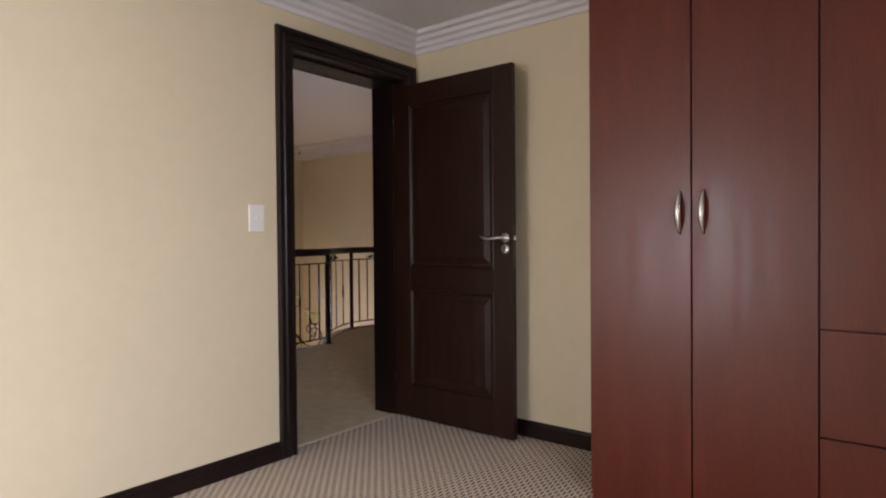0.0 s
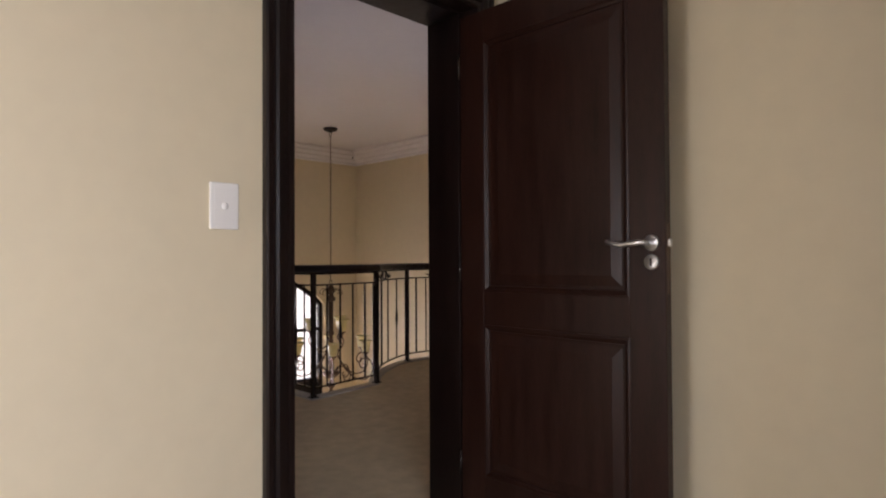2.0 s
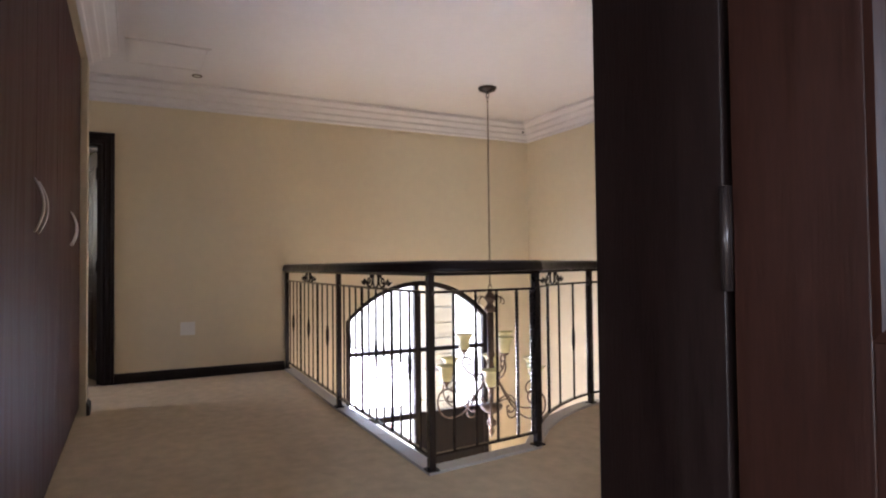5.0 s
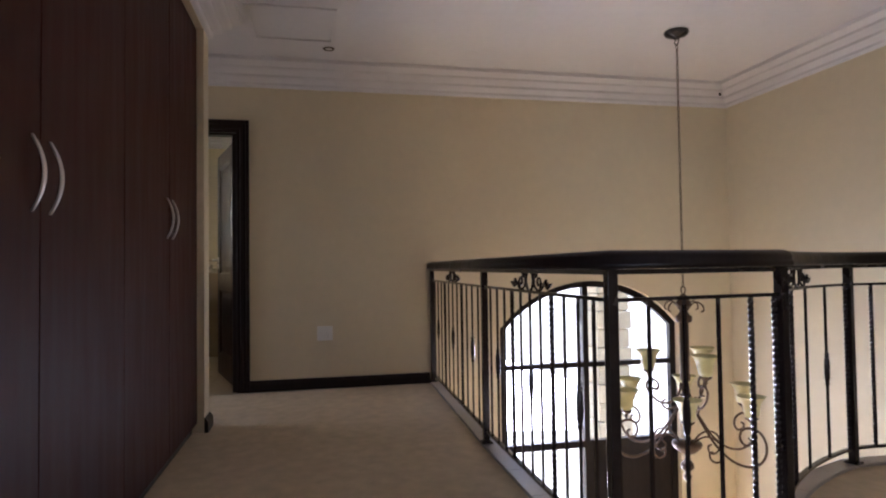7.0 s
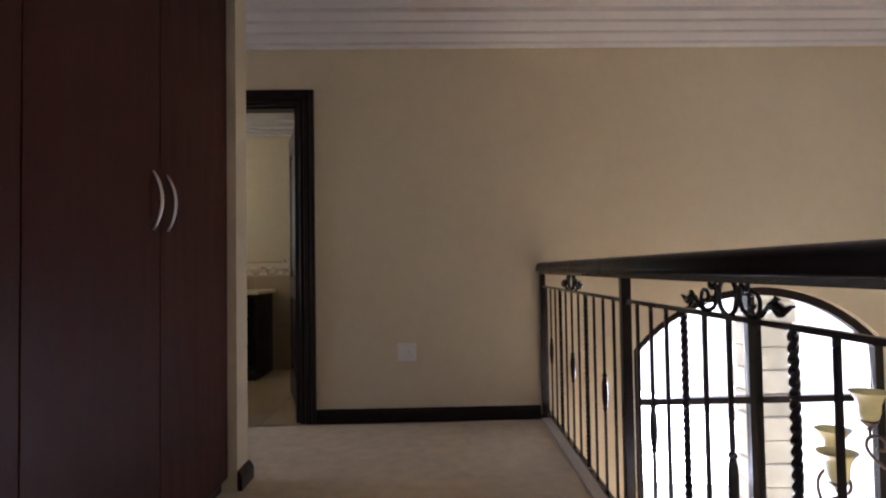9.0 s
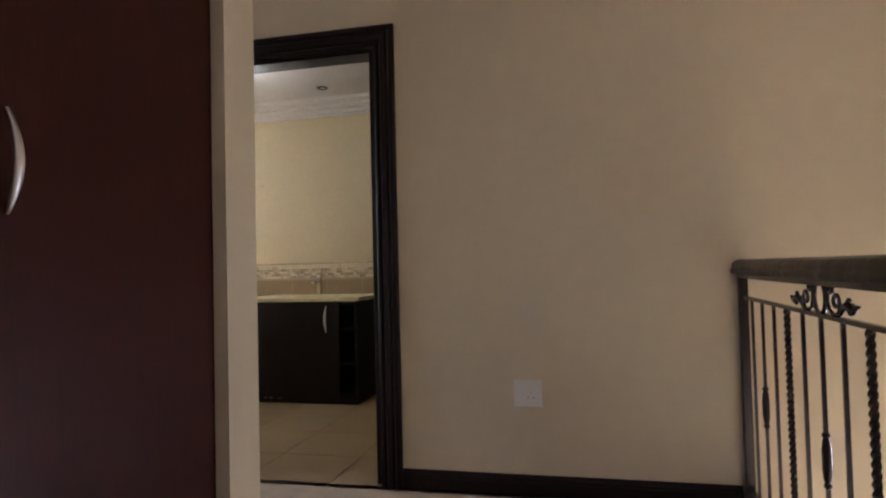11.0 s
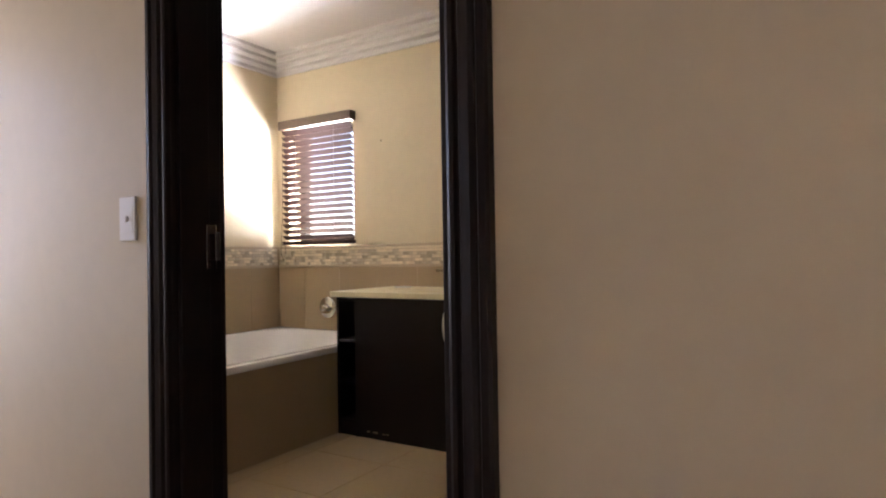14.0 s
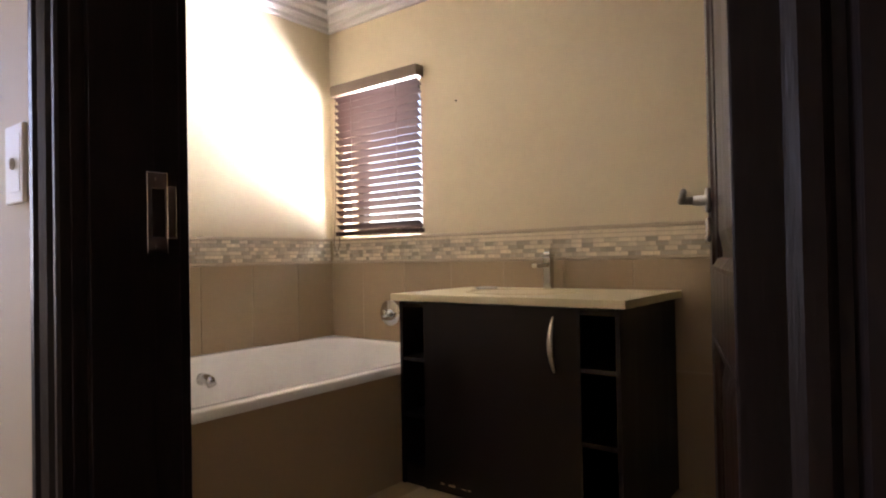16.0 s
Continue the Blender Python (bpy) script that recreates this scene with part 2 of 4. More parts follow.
def tube(points, radius, sides=8, bm=None, closed=False, taper=None):
    """A round bar through points in space."""
    bm = bm or bmesh.new()
    pts = [Vector(p) for p in points]
    n = len(pts)
    rings, up = [], None
    for i, p in enumerate(pts):
        a = pts[i - 1] if i or closed else p
        b = pts[(i + 1) % n] if i < n - 1 or closed else p
        d = (b - a).normalized()
        if up is None:
            up = d.orthogonal().normalized()
        up = (up - d * up.dot(d)).normalized()
        side = d.cross(up)
        r = radius * (taper[i] if taper else 1)
        rings.append([bm.verts.new(p + (up * math.cos(q) + side * math.sin(q)) * r) for q in [2 * math.pi * j / sides for j in range(sides)]])
    for i in range(n if closed else n - 1):
        r, s = rings[i], rings[(i + 1) % n]
        for j in range(sides):
            bm.faces.new((r[j], r[(j + 1) % sides], s[(j + 1) % sides], s[j]))
    if not closed:
        bm.faces.new(rings[0])
        bm.faces.new(rings[-1])
    return bm


def lathe(profile, sides=20, bm=None, at=(0, 0, 0)):
    """A turned shape about the vertical from (radius, height) pairs."""
    bm = bm or bmesh.new()
    o = Vector(at)
    rings = [[bm.verts.new(o + Vector((r * math.cos(2 * math.pi * j / sides), r * math.sin(2 * math.pi * j / sides), z))) for j in range(sides)] for r, z in profile]
    for r, s in zip(rings, rings[1:]):
        for j in range(sides):
            bm.faces.new((r[j], r[(j + 1) % sides], s[(j + 1) % sides], s[j]))
    bm.faces.new(rings[0])
    bm.faces.new(rings[-1])
    return bm


def turned(bm, m):
    bmesh.ops.transform(bm, matrix=m, verts=bm.verts[:])
    return bm


def flat(a, b, h):
    return (a, b, h)


# ---- structure: plan ----
BED_N, BED_S, BED_E, BED_CEIL = 3.037, -2.0, 4.3, 2.372
DOOR_W = -0.25
WEST, WEST_IN = -5.645, -5.812
HALL_N, HALL_CEIL = 6.58, 2.635
WARD_Y = 2.06
NIB_X0, NIB_X1, NIB_Y = -4.613, -4.452, 2.10
BATH_W, BATH_S, BATH_N, BATH_CEIL = -7.833, -0.655, 3.1, 2.49
LOW = -2.95
OPEN1, OPEN2, HEAD1, HEAD2 = (2.072, 2.915), (1.226, 2.138), 2.075, 2.068
LANE_S = -1.0

setting("trim_carpet_edge", box(-0.084, -0.061, OPEN1[0] + 0.001, OPEN1[1] - 0.001, 0.001, 0.006, 0.002), FRAY, "pale frayed carpet edge at the bedroom threshold", "carpet edge")
setting("floor_bedroom", box(-0.06, BED_E, BED_S, BED_N, -0.25, 0.0), LOOP, "beige loop carpet with short dark brown dashes", "carpet floor")

# landing slab with the stairwell cut out of it
CX, CY, CR = -1.901, 5.361, 1.139
C2, P2, P3 = (-2.395, 4.335), (-3.035, 5.255), (-2.672, 6.20)


def bowed(p, q, sag, n):
    """Points of a shallow arc from p to q that swells by sag to the left of the line."""
    d = Vector((q[0] - p[0], q[1] - p[1]))
    r = (d.length ** 2 / 4 + sag * sag) / (2 * sag)
    side = Vector((-d.y, d.x)).normalized()
    c = (Vector(p) + Vector(q)) / 2 - side * (r - sag)
    half = math.asin(d.length / 2 / r)
    mid = math.atan2(side.y, side.x)
    return [(c.x + r * math.cos(mid + half - 2 * half * i / n), c.y + r * math.sin(mid + half - 2 * half * i / n)) for i in range(n + 1)]


A2 = math.atan2(P2[1] - CY, P2[0] - CX)
A1 = radians(90) - 2 * math.pi
N_BOW = 12
ARC = bowed(C2, P2, 0.085, N_BOW) + [(CX + CR * math.cos(A2 + (A1 - A2) * i / 18), CY + CR * math.sin(A2 + (A1 - A2) * i / 18)) for i in range(1, 19)]
RAIL = [(WEST, 3.715), (-3.79, 3.66), (-2.30, 3.65)] + ARC + [(DOOR_W, CY + CR)]
edge = [(x, y) for x, y in RAIL]
slab = [(WEST, LANE_S), (-0.06, LANE_S), (-0.06, CY + CR)] + edge[::-1]
setting("floor_landing", prism(slab, -0.28, 0.0, "z"), PILE, "plain beige cut-pile carpet, scuffed, on the landing", "carpet floor")
setting("floor_bathroom", box(BATH_W, WEST_IN + 0.1, BATH_S, BATH_N, -0.25, -0.012), FLOOR_GROUT, "grout bed under the bathroom floor tiles", "floor")
setting("floor_entrance", box(WEST_IN, 0.0, 0.2, HALL_N, LOW - 0.2, LOW), TILE_FLOOR, "cream tiled floor of the entrance hall below", "floor")
setting("ceiling_bedroom", box(0.0, BED_E, BED_S, BED_N, BED_CEIL, BED_CEIL + 0.2), WHITE, "white painted bedroom ceiling", "ceiling")
setting("ceiling_landing", box(WEST, DOOR_W, LANE_S, HALL_N, HALL_CEIL, HALL_CEIL + 0.2), WHITE, "white painted landing ceiling", "ceiling")
setting("ceiling_bathroom", box(BATH_W, WEST_IN, BATH_S, BATH_N, BATH_CEIL, BATH_CEIL + 0.2), WHITE, "white painted bathroom ceiling", "ceiling")

TOP = 2.8
# wall between bedroom and landing, with the door's opening
bm = box(DOOR_W, 0, BED_S - 0.2, OPEN1[0] - 0.03, -0.25, TOP)
box(DOOR_W, 0, OPEN1[1] + 0.03, HALL_N + 0.2, -0.25, TOP, bm=bm)
box(DOOR_W, 0, OPEN1[0] - 0.03, OPEN1[1] + 0.03, HEAD1 + 0.03, TOP, bm=bm)
setting("wall_bedroom_west", bm, PAINT, "cream painted wall with the bedroom doorway", "wall")
setting("wall_bedroom_north", box(0, BED_E, BED_N, BED_N + 0.2, -0.25, TOP), PAINT, "cream painted bedroom wall", "wall")
bm = box(BED_E, BED_E + 0.2, BED_S, -1.35, -0.25, TOP)
box(BED_E, BED_E + 0.2, 0.45, BED_N + 0.2, -0.25, TOP, bm=bm)
box(BED_E, BED_E + 0.2, -1.35, 0.45, -0.25, 0.88, bm=bm)
box(BED_E, BED_E + 0.2, -1.35, 0.45, 2.12, TOP, bm=bm)
setting("wall_bedroom_east", bm, PAINT, "cream painted bedroom wall with a wide window", "wall")
bm = box(0, 0.12, BED_S - 0.2, BED_S, -0.25, TOP)
box(1.02, BED_E + 0.2, BED_S - 0.2, BED_S, -0.25, TOP, bm=bm)
box(0.12, 1.02, BED_S - 0.2, BED_S, -0.25, 0.42, bm=bm)
box(0.12, 1.02, BED_S - 0.2, BED_S, 1.6, TOP, bm=bm)
setting("wall_bedroom_south", bm, PAINT, "cream painted bedroom wall with the window", "wall")

# west wall of landing and entrance hall: bathroom doorway and the arched window
ARCH_Y0, ARCH_Y1, SPRING, APEX = 4.31, 6.02, 0.43, 0.83
half, rise = (ARCH_Y1 - ARCH_Y0) / 2, APEX - SPRING
RAD = (half * half + rise * rise) / (2 * rise)
ARCH = [(ARCH_Y0 + (ARCH_Y1 - ARCH_Y0) * i / 20, APEX - RAD + math.sqrt(RAD * RAD - (ARCH_Y0 + (ARCH_Y1 - ARCH_Y0) * i / 20 - (ARCH_Y0 + half)) ** 2)) for i in range(21)]
outline = [(ARCH_Y0, LOW - 0.2), (3.0, LOW - 0.2), (3.0, TOP), (HALL_N + 0.2, TOP), (HALL_N + 0.2, LOW - 0.2), (ARCH_Y1, LOW - 0.2)] + ARCH[::-1]
bm = prism(outline, WEST_IN, WEST, "x")
box(WEST_IN, WEST, OPEN2[1] + 0.03, 3.0, LOW - 0.2, TOP, bm=bm)
box(WEST_IN, WEST, LANE_S - 0.2, OPEN2[0] - 0.03, LOW - 0.2, TOP, bm=bm)
box(WEST_IN, WEST, OPEN2[0] - 0.03, OPEN2[1] + 0.03, HEAD2 + 0.03, TOP, bm=bm)
box(WEST_IN, WEST, OPEN2[0] - 0.03, OPEN2[1] + 0.03, LOW - 0.2, -0.012, bm=bm)
setting("wall_landing_west", bm, PAINT, "cream painted wall with bathroom doorway and arched window", "wall")
setting("wall_landing_north", box(WEST, DOOR_W, HALL_N, HALL_N + 0.2, LOW - 0.2, TOP), PAINT, "cream painted tall stairwell wall", "wall")
setting("wall_entrance_east", box(DOOR_W, 0, 0.2, HALL_N, LOW - 0.2, -0.28), PAINT, "cream painted entrance hall wall", "wall")
setting("wall_entrance_south", box(WEST, DOOR_W, 0.0, 0.2, LOW - 0.2, -0.28), PAINT, "cream painted entrance hall wall", "wall")
bm = box(NIB_X0, NIB_X1, LANE_S, NIB_Y, 0, TOP)
box(NIB_X1, DOOR_W, LANE_S, WARD_Y - 0.6, 0, TOP, bm=bm)
box(NIB_X1, DOOR_W, WARD_Y - 0.6, NIB_Y - 0.003, 2.44, TOP, bm=bm)
setting("wall_landing_south", bm, PAINT, "cream painted wall round the built-in wardrobe", "wall")
# Unseen end of the passage; its window is added to hold the passage lamp.
bm = box(WEST, -5.5, LANE_S - 0.2, LANE_S, -0.25, TOP)
box(-4.72, NIB_X0, LANE_S - 0.2, LANE_S, -0.25, TOP, bm=bm)
box(-5.5, -4.72, LANE_S - 0.2, LANE_S, -0.25, 0.7, bm=bm)
box(-5.5, -4.72, LANE_S - 0.2, LANE_S, 2.1, TOP, bm=bm)
setting("wall_passage_end", bm, PAINT, "cream painted end wall of the passage, unseen, with an added window", "wall")

# bathroom
WIN_Y, WIN_Z = (-0.545, 0.072), (1.095, 1.955)
bm = box(BATH_W - 0.25, BATH_W, BATH_S - 0.2, WIN_Y[0], -0.25, TOP)
box(BATH_W - 0.25, BATH_W, WIN_Y[1], BATH_N + 0.2, -0.25, TOP, bm=bm)
box(BATH_W - 0.25, BATH_W, WIN_Y[0], WIN_Y[1], -0.25, WIN_Z[0], bm=bm)
box(BATH_W - 0.25, BATH_W, WIN_Y[0], WIN_Y[1], WIN_Z[1], TOP, bm=bm)
setting("wall_bathroom_west", bm, PAINT, "cream painted bathroom wall with the window", "wall")
setting("wall_bathroom_south", box(BATH_W, WEST_IN, BATH_S - 0.2, BATH_S, -0.25, TOP), PAINT, "cream painted bathroom wall", "wall")
setting("wall_bathroom_north", box(BATH_W, WEST_IN, BATH_N, BATH_N + 0.2, -0.25, TOP), PAINT, "cream painted bathroom wall", "wall")

# cornices: stepped plaster, one run a room
STEPS = [(0, 0), (0, -0.135), (0.014, -0.135), (0.018, -0.128), (0.018, -0.105), (0.03, -0.100), (0.046, -0.098), (0.052, -0.092), (0.052, -0.070), (0.066, -0.064), (0.082, -0.062), (0.088, -0.055), (0.088, -0.034), (0.102, -0.030), (0.125, -0.028), (0.13, -0.02), (0.13, 0)]


def cornice(name, path, z, high, closed=False, label="white stepped plaster cornice", soft=0.0):
    """Stepped cornice; soft draws the steps towards a plain slope."""
    k = high / 0.135
    return setting(name, sweep(path, [(o * k, (h + ((o - 0.13) * 135 / 130 - h) * soft * (0 < o < 0.13)) * k) for o, h in STEPS], lambda a, b, h: (a, b, z + h), closed=closed), WHITE, label, "cornice")


cornice("cornice_bedroom", [(1.45, BED_N), (0, BED_N), (0, BED_S), (BED_E, BED_S), (BED_E, 2.46)], BED_CEIL, 0.112)
cornice("cornice_landing", [(DOOR_W, NIB_Y), (DOOR_W, HALL_N), (WEST, HALL_N), (WEST, LANE_S), (NIB_X0, LANE_S), (NIB_X0, NIB_Y)], HALL_CEIL, 0.195, closed=True, soft=0.4)
cornice("cornice_bathroom", [(WEST_IN, BATH_S), (WEST_IN, BATH_N), (BATH_W, BATH_N), (BATH_W, BATH_S)], BATH_CEIL, 0.137, closed=True)

# skirting boards
SKIRT = [(0, 0), (0.022, 0), (0.022, 0.056), (0.018, 0.060), (0.018, 0.069), (0.012, 0.075), (0.010, 0.083), (0.004, 0.088), (0, 0.088)]


def skirting(name, path):
    return setting(name, sweep(path, SKIRT, flat), DARK, "dark stained moulded wooden skirting board", "skirting board")


skirting("baseboard_bedroom_north", [(1.449, BED_N), (0.02, BED_N)])
skirting("baseboard_bedroom_west", [(0, 1.971), (0, BED_S), (BED_E, BED_S), (BED_E, 2.4)])
skirting("baseboard_landing_west", [(WEST, 3.69), (WEST, 2.239)])
skirting("baseboard_passage", [(WEST, 1.147), (WEST, LANE_S), (NIB_X0, LANE_S), (NIB_X0, NIB_Y), (NIB_X1 - 0.0, NIB_Y)])

# ---- doors ----
CASING = [(0.0, 0), (0.0, 0.014), (0.008, 0.018), (0.018, 0.018), (0.022, 0.012), (0.028, 0.012), (0.034, 0.022), (0.058, 0.026), (0.066, 0.020), (0.072, 0.020), (0.078, 0.028), (0.094, 0.028), (0.1, 0.022), (0.1, 0)]


def door_frame(name, x0, x1, opening, high, label, slim=1.0):
    """Lining of a doorway through a wall from x0 to x1, with moulded casings on both faces."""
    y0, y1 = opening
    root = thing(name, Matrix(), label, "door frame", kind="structure")
    bm = box(x0, x1, y0 - 0.03, y0, 0, high + 0.03, 0.002)
    box(x0, x1, y1, y1 + 0.03, 0, high + 0.03, 0.002, bm)
    box(x0, x1, y0, y1, high, high + 0.03, 0.002, bm)
    part("lining", bm, DARK, root)
    for x, s in ((x1, 1), (x0, -1)):
        path = [(y1, 0), (y1, high), (y0, high), (y0, 0)]
        prof = [(-o, h) for o, h in CASING]
        part("casing", sweep(path, prof, lambda a, b, h, x=x, s=s: (x + s * h, a if a > y0 else y0 + (a - y0) * slim, b)), DARK, root)
    return root


def stop_bead(root, x0, x1, opening, high, deep=0.014):
    y0, y1 = opening
    bm = box(x0, x1, y0, y0 + 0.014, 0, high, 0.002)
    box(x0, x1, y1 - deep, y1, 0, high, 0.002, bm)
    box(x0, x1, y0 + 0.014, y1 - deep, high - 0.014, high, 0.002, bm)
    part("stop_bead", bm, DARK, root)


def door_leaf(name, m, wide, high, thick, label, hz=1.09, inset=0.045):
    """A two-panelled leaf hung at local x = 0; its thickness runs along y."""
    root = thing(name, m, label, "door", kind="structure")
    st, top, mid0, mid1, bot = 0.12, 0.12, 0.785, 0.915, 0.19
    bars = [("stile", 0, st, 0, high), ("stile", wide - st, wide, 0, high), ("rail", st, wide - st, high - top, high), ("rail", st, wide - st, mid0, mid1), ("rail", st, wide - st, 0, bot)]
    for n, x0, x1, z0, z1 in bars:
        part(n, box(x0, x1, 0, thick, z0, z1, 0.0015), DOOR_WOOD, root)
    for z0, z1 in ((bot, mid0), (mid1, high - top)):
        bm = box(st - 0.005, wide - st + 0.005, thick * 0.36, thick * 0.64, z0 - 0.005, z1 + 0.005)
        for s in (0, 1):
            y_in, y_out = (thick * 0.36, 0.006) if s == 0 else (thick * 0.64, thick - 0.006)
            a0, a1, c0, c1 = st + 0.035, wide - st - 0.035, z0 + 0.035, z1 - 0.035
            lo = [(a0, c0), (a1, c0), (a1, c1), (a0, c1)]
            e = 0.035
            hi = [(a0 + e, c0 + e), (a1 - e, c0 + e), (a1 - e, c1 - e), (a0 + e, c1 - e)]
            v0 = [bm.verts.new((a, y_in, c)) for a, c in lo]
            v1 = [bm.verts.new((a, y_out, c)) for a, c in hi]
            for i in range(4):
                bm.faces.new((v0[i], v0[(i + 1) % 4], v1[(i + 1) % 4], v1[i]))
            bm.faces.new(v1)
        part("panel", bm, DOOR_WOOD, root)
        for y, s in ((0, 1), (thick, -1)):
            path = [(st, z0), (wide - st, z0), (wide - st, z1), (st, z1)]
            prof = [(0, 0), (0, 0.012), (0.008, 0.014), (0.014, 0.008), (0.022, 0.004), (0.024, -0.006), (0.0, -0.006)]
            part("panel_moulding", sweep(path, prof, lambda a, b, h, y=y, s=s: (a, y + s * (0.010 - h * 0.9), b), closed=True), DOOR_WOOD, root)
    hx = wide - inset
    for y, s in ((0, -1), (thick, 1)):
        part("rose", turned(lathe([(0.0255, 0), (0.0255, 0.006), (0.023, 0.009), (0.011, 0.010), (0.010, 0.032)], 24), Matrix.Translation((hx, y, hz)) @ Matrix.Rotation(radians(90) * (1 if s < 0 else -1), 4, "X")), STEEL, root, "satin steel rose", True)
        lever = [(hx, y + s * 0.030, hz), (hx, y + s * 0.048, hz), (hx - 0.012, y + s * 0.054, hz + 0.001), (hx - 0.04, y + s * 0.055, hz - 0.002), (hx - 0.075, y + s * 0.055, hz - 0.006), (hx - 0.105, y + s * 0.054, hz - 0.002), (hx - 0.128, y + s * 0.052, hz + 0.008)]
        part("lever", tube(lever, 0.0085, 10, taper=[1, 1, 1.05, 1, 0.9, 0.8, 0.7]), STEEL, root, "satin steel curved lever", True)
        esc = lathe([(0.0245, 0), (0.0245, 0.006), (0.022, 0.009), (0.0, 0.009)], 24)
        part("escutcheon", turned(esc, Matrix.Translation((hx, y, hz - 0.060)) @ Matrix.Rotation(radians(90) * (1 if s < 0 else -1), 4, "X")), STEEL, root, "round satin steel key plate", True)
        part("keyhole", box(hx - 0.004, hx + 0.004, y + s * 0.0075 - 0.002, y + s * 0.0075 + 0.0035, hz - 0.073, hz - 0.048), IRON, root)
    part("lock_plate", box(wide - 0.001, wide + 0.002, thick / 2 - 0.011, thick / 2 + 0.011, hz - 0.16, hz + 0.06), BRONZE, root, "steel lock forend")
    part("latch", box(wide, wide + 0.011, thick / 2 - 0.007, thick / 2 + 0.007, hz - 0.012, hz + 0.012, 0.003), STEEL, root)
    for z in (0.22, 1.0, high - 0.2):
        part("hinge", tube([(-0.004, -0.004, z - 0.05), (-0.004, -0.004, z + 0.05)], 0.006, 8), IRON, root, "dark hinge knuckle", True)
    return root


f1 = door_frame("door_frame_bedroom", DOOR_W, 0.0, OPEN1, HEAD1, "dark stained moulded wooden frame of the bedroom doorway")
stop_bead(f1, DOOR_W + 0.004, -0.062, OPEN1, HEAD1, 0.028)
door_leaf("door_1", pose(-0.05, 2.883, 0.012), 0.860, 2.025, 0.036, "dark stained two-panelled wooden door standing wide open")
f2 = door_frame("door_frame_bathroom", WEST_IN, WEST, OPEN2, HEAD2, "dark stained moulded wooden frame of the bathroom doorway", 0.76)
stop_bead(f2, WEST_IN + 0.05, WEST - 0.02, OPEN2, HEAD2, 0.033)
door_leaf("door_2", pose(WEST_IN - 0.012, 2.097, 0.012, 0, 0, 197) @ Matrix.Diagonal((1, -1, 1, 1)), 0.86, 2.025, 0.042, "dark stained two-panelled wooden door open into the bathroom", 1.055, 0.058)
SY = OPEN2[0] + 0.0145
strike = tagged(mesh_object("strike_plate", box(-5.782, -5.748, SY - 0.0005, SY + 0.0025, 0.975, 1.105, 0.001), CHROME), "steel strike plate let into the dark door frame", "strike plate")
part("lip", box(-5.796, -5.780, SY - 0.0005, SY + 0.004, 0.998, 1.084, 0.001), CHROME, strike)
part("slot", box(-5.776, -5.756, SY + 0.0022, SY + 0.0035, 1.002, 1.078), IRON, strike)
for z in (0.986, 1.094):
    part("screw", turned(lathe([(0.004, 0), (0.004, 0.001), (0.0, 0.0015)], 10), Matrix.Translation((-5.765, SY + 0.0023, z)) @ Matrix.Rotation(radians(-90), 4, "X")), CHROME, strike)

# ---- built-in wardrobes ----


def bow_handle(parent, m, high, name="handle", label="curved satin steel bow handle"):
    """A flat bow: local z runs along it and local -y points away from the door."""
    bm = bmesh.new()
    n = 14
    rings = []
    for i in range(n + 1):
        s = -1 + 2 * i / n
        out = 0.030 * (1 - s * s)
        wide = 0.0035 + 0.0085 * (1 - s * s)
        z = s * high / 2
        rings.append([bm.verts.new(m @ Vector((x, -out - y, z))) for x, y in ((-wide, 0), (-wide * 0.5, 0.005), (wide * 0.5, 0.005), (wide, 0), (0, -0.004))])
    for r, q in zip(rings, rings[1:]):
        for j in range(5):
            bm.faces.new((r[j], r[(j + 1) % 5], q[(j + 1) % 5], q[j]))
    bm.faces.new(rings[0])
    bm.faces.new(rings[-1])
    return part(name, bm, STEEL, parent, label, True)


def front(root, x0, x1, z0, z1, y, out, name="door", handles=(), hz=1.19, length=0.165, mat=None):
    """One door or drawer front on the plane y; out is +1 or -1 for the way it faces."""
    g = 0.0028
    lo, hi = sorted((y, y - out * 0.018))
    d = part(name, box(x0 + g, x1 - g, lo, hi, z0 + g, z1 - g, 0.0015), mat or MAHOGANY, root)
    for hx in handles:
        m = Matrix.Translation((hx, y, hz)) @ (Matrix.Rotation(math.pi, 4, "Z") if out > 0 else Matrix())
        bow_handle(d, m, length)
    return d


W1_Y = 2.46
w1 = thing("wardrobe", Matrix(), "red mahogany built-in wardrobe with steel bow handles in the bedroom", "wardrobe")
part("side_panel", box(1.452, 1.474, W1_Y + 0.0195, BED_N, 0, 2.38, 0.001), MAHOGANY, w1)
part("carcass", box(1.476, 4.29, W1_Y + 0.024, BED_N - 0.002, 0.05, 2.38), MAHOGANY, w1)
part("plinth", box(1.476, 4.29, W1_Y + 0.012, W1_Y + 0.022, 0, 0.05), MAHOGANY, w1)
front(w1, 1.452, 1.860, 0.05, 2.38, W1_Y, -1, handles=(1.818,))
front(w1, 1.860, 2.267, 0.05, 2.38, W1_Y, -1, handles=(1.902,))
front(w1, 2.267, 2.72, 0.788, 2.38, W1_Y, -1)
front(w1, 2.267, 2.72, 0.429, 0.788, W1_Y, -1, "drawer")
front(w1, 2.267, 2.72, 0.05, 0.429, W1_Y, -1, "drawer")
front(w1, 2.72, 3.12, 0.05, 2.38, W1_Y, -1)
front(w1, 3.12, 3.52, 0.05, 2.38, W1_Y, -1, handles=(3.48,))
front(w1, 3.52, 4.29, 0.05, 2.38, W1_Y, -1, handles=(3.56,))

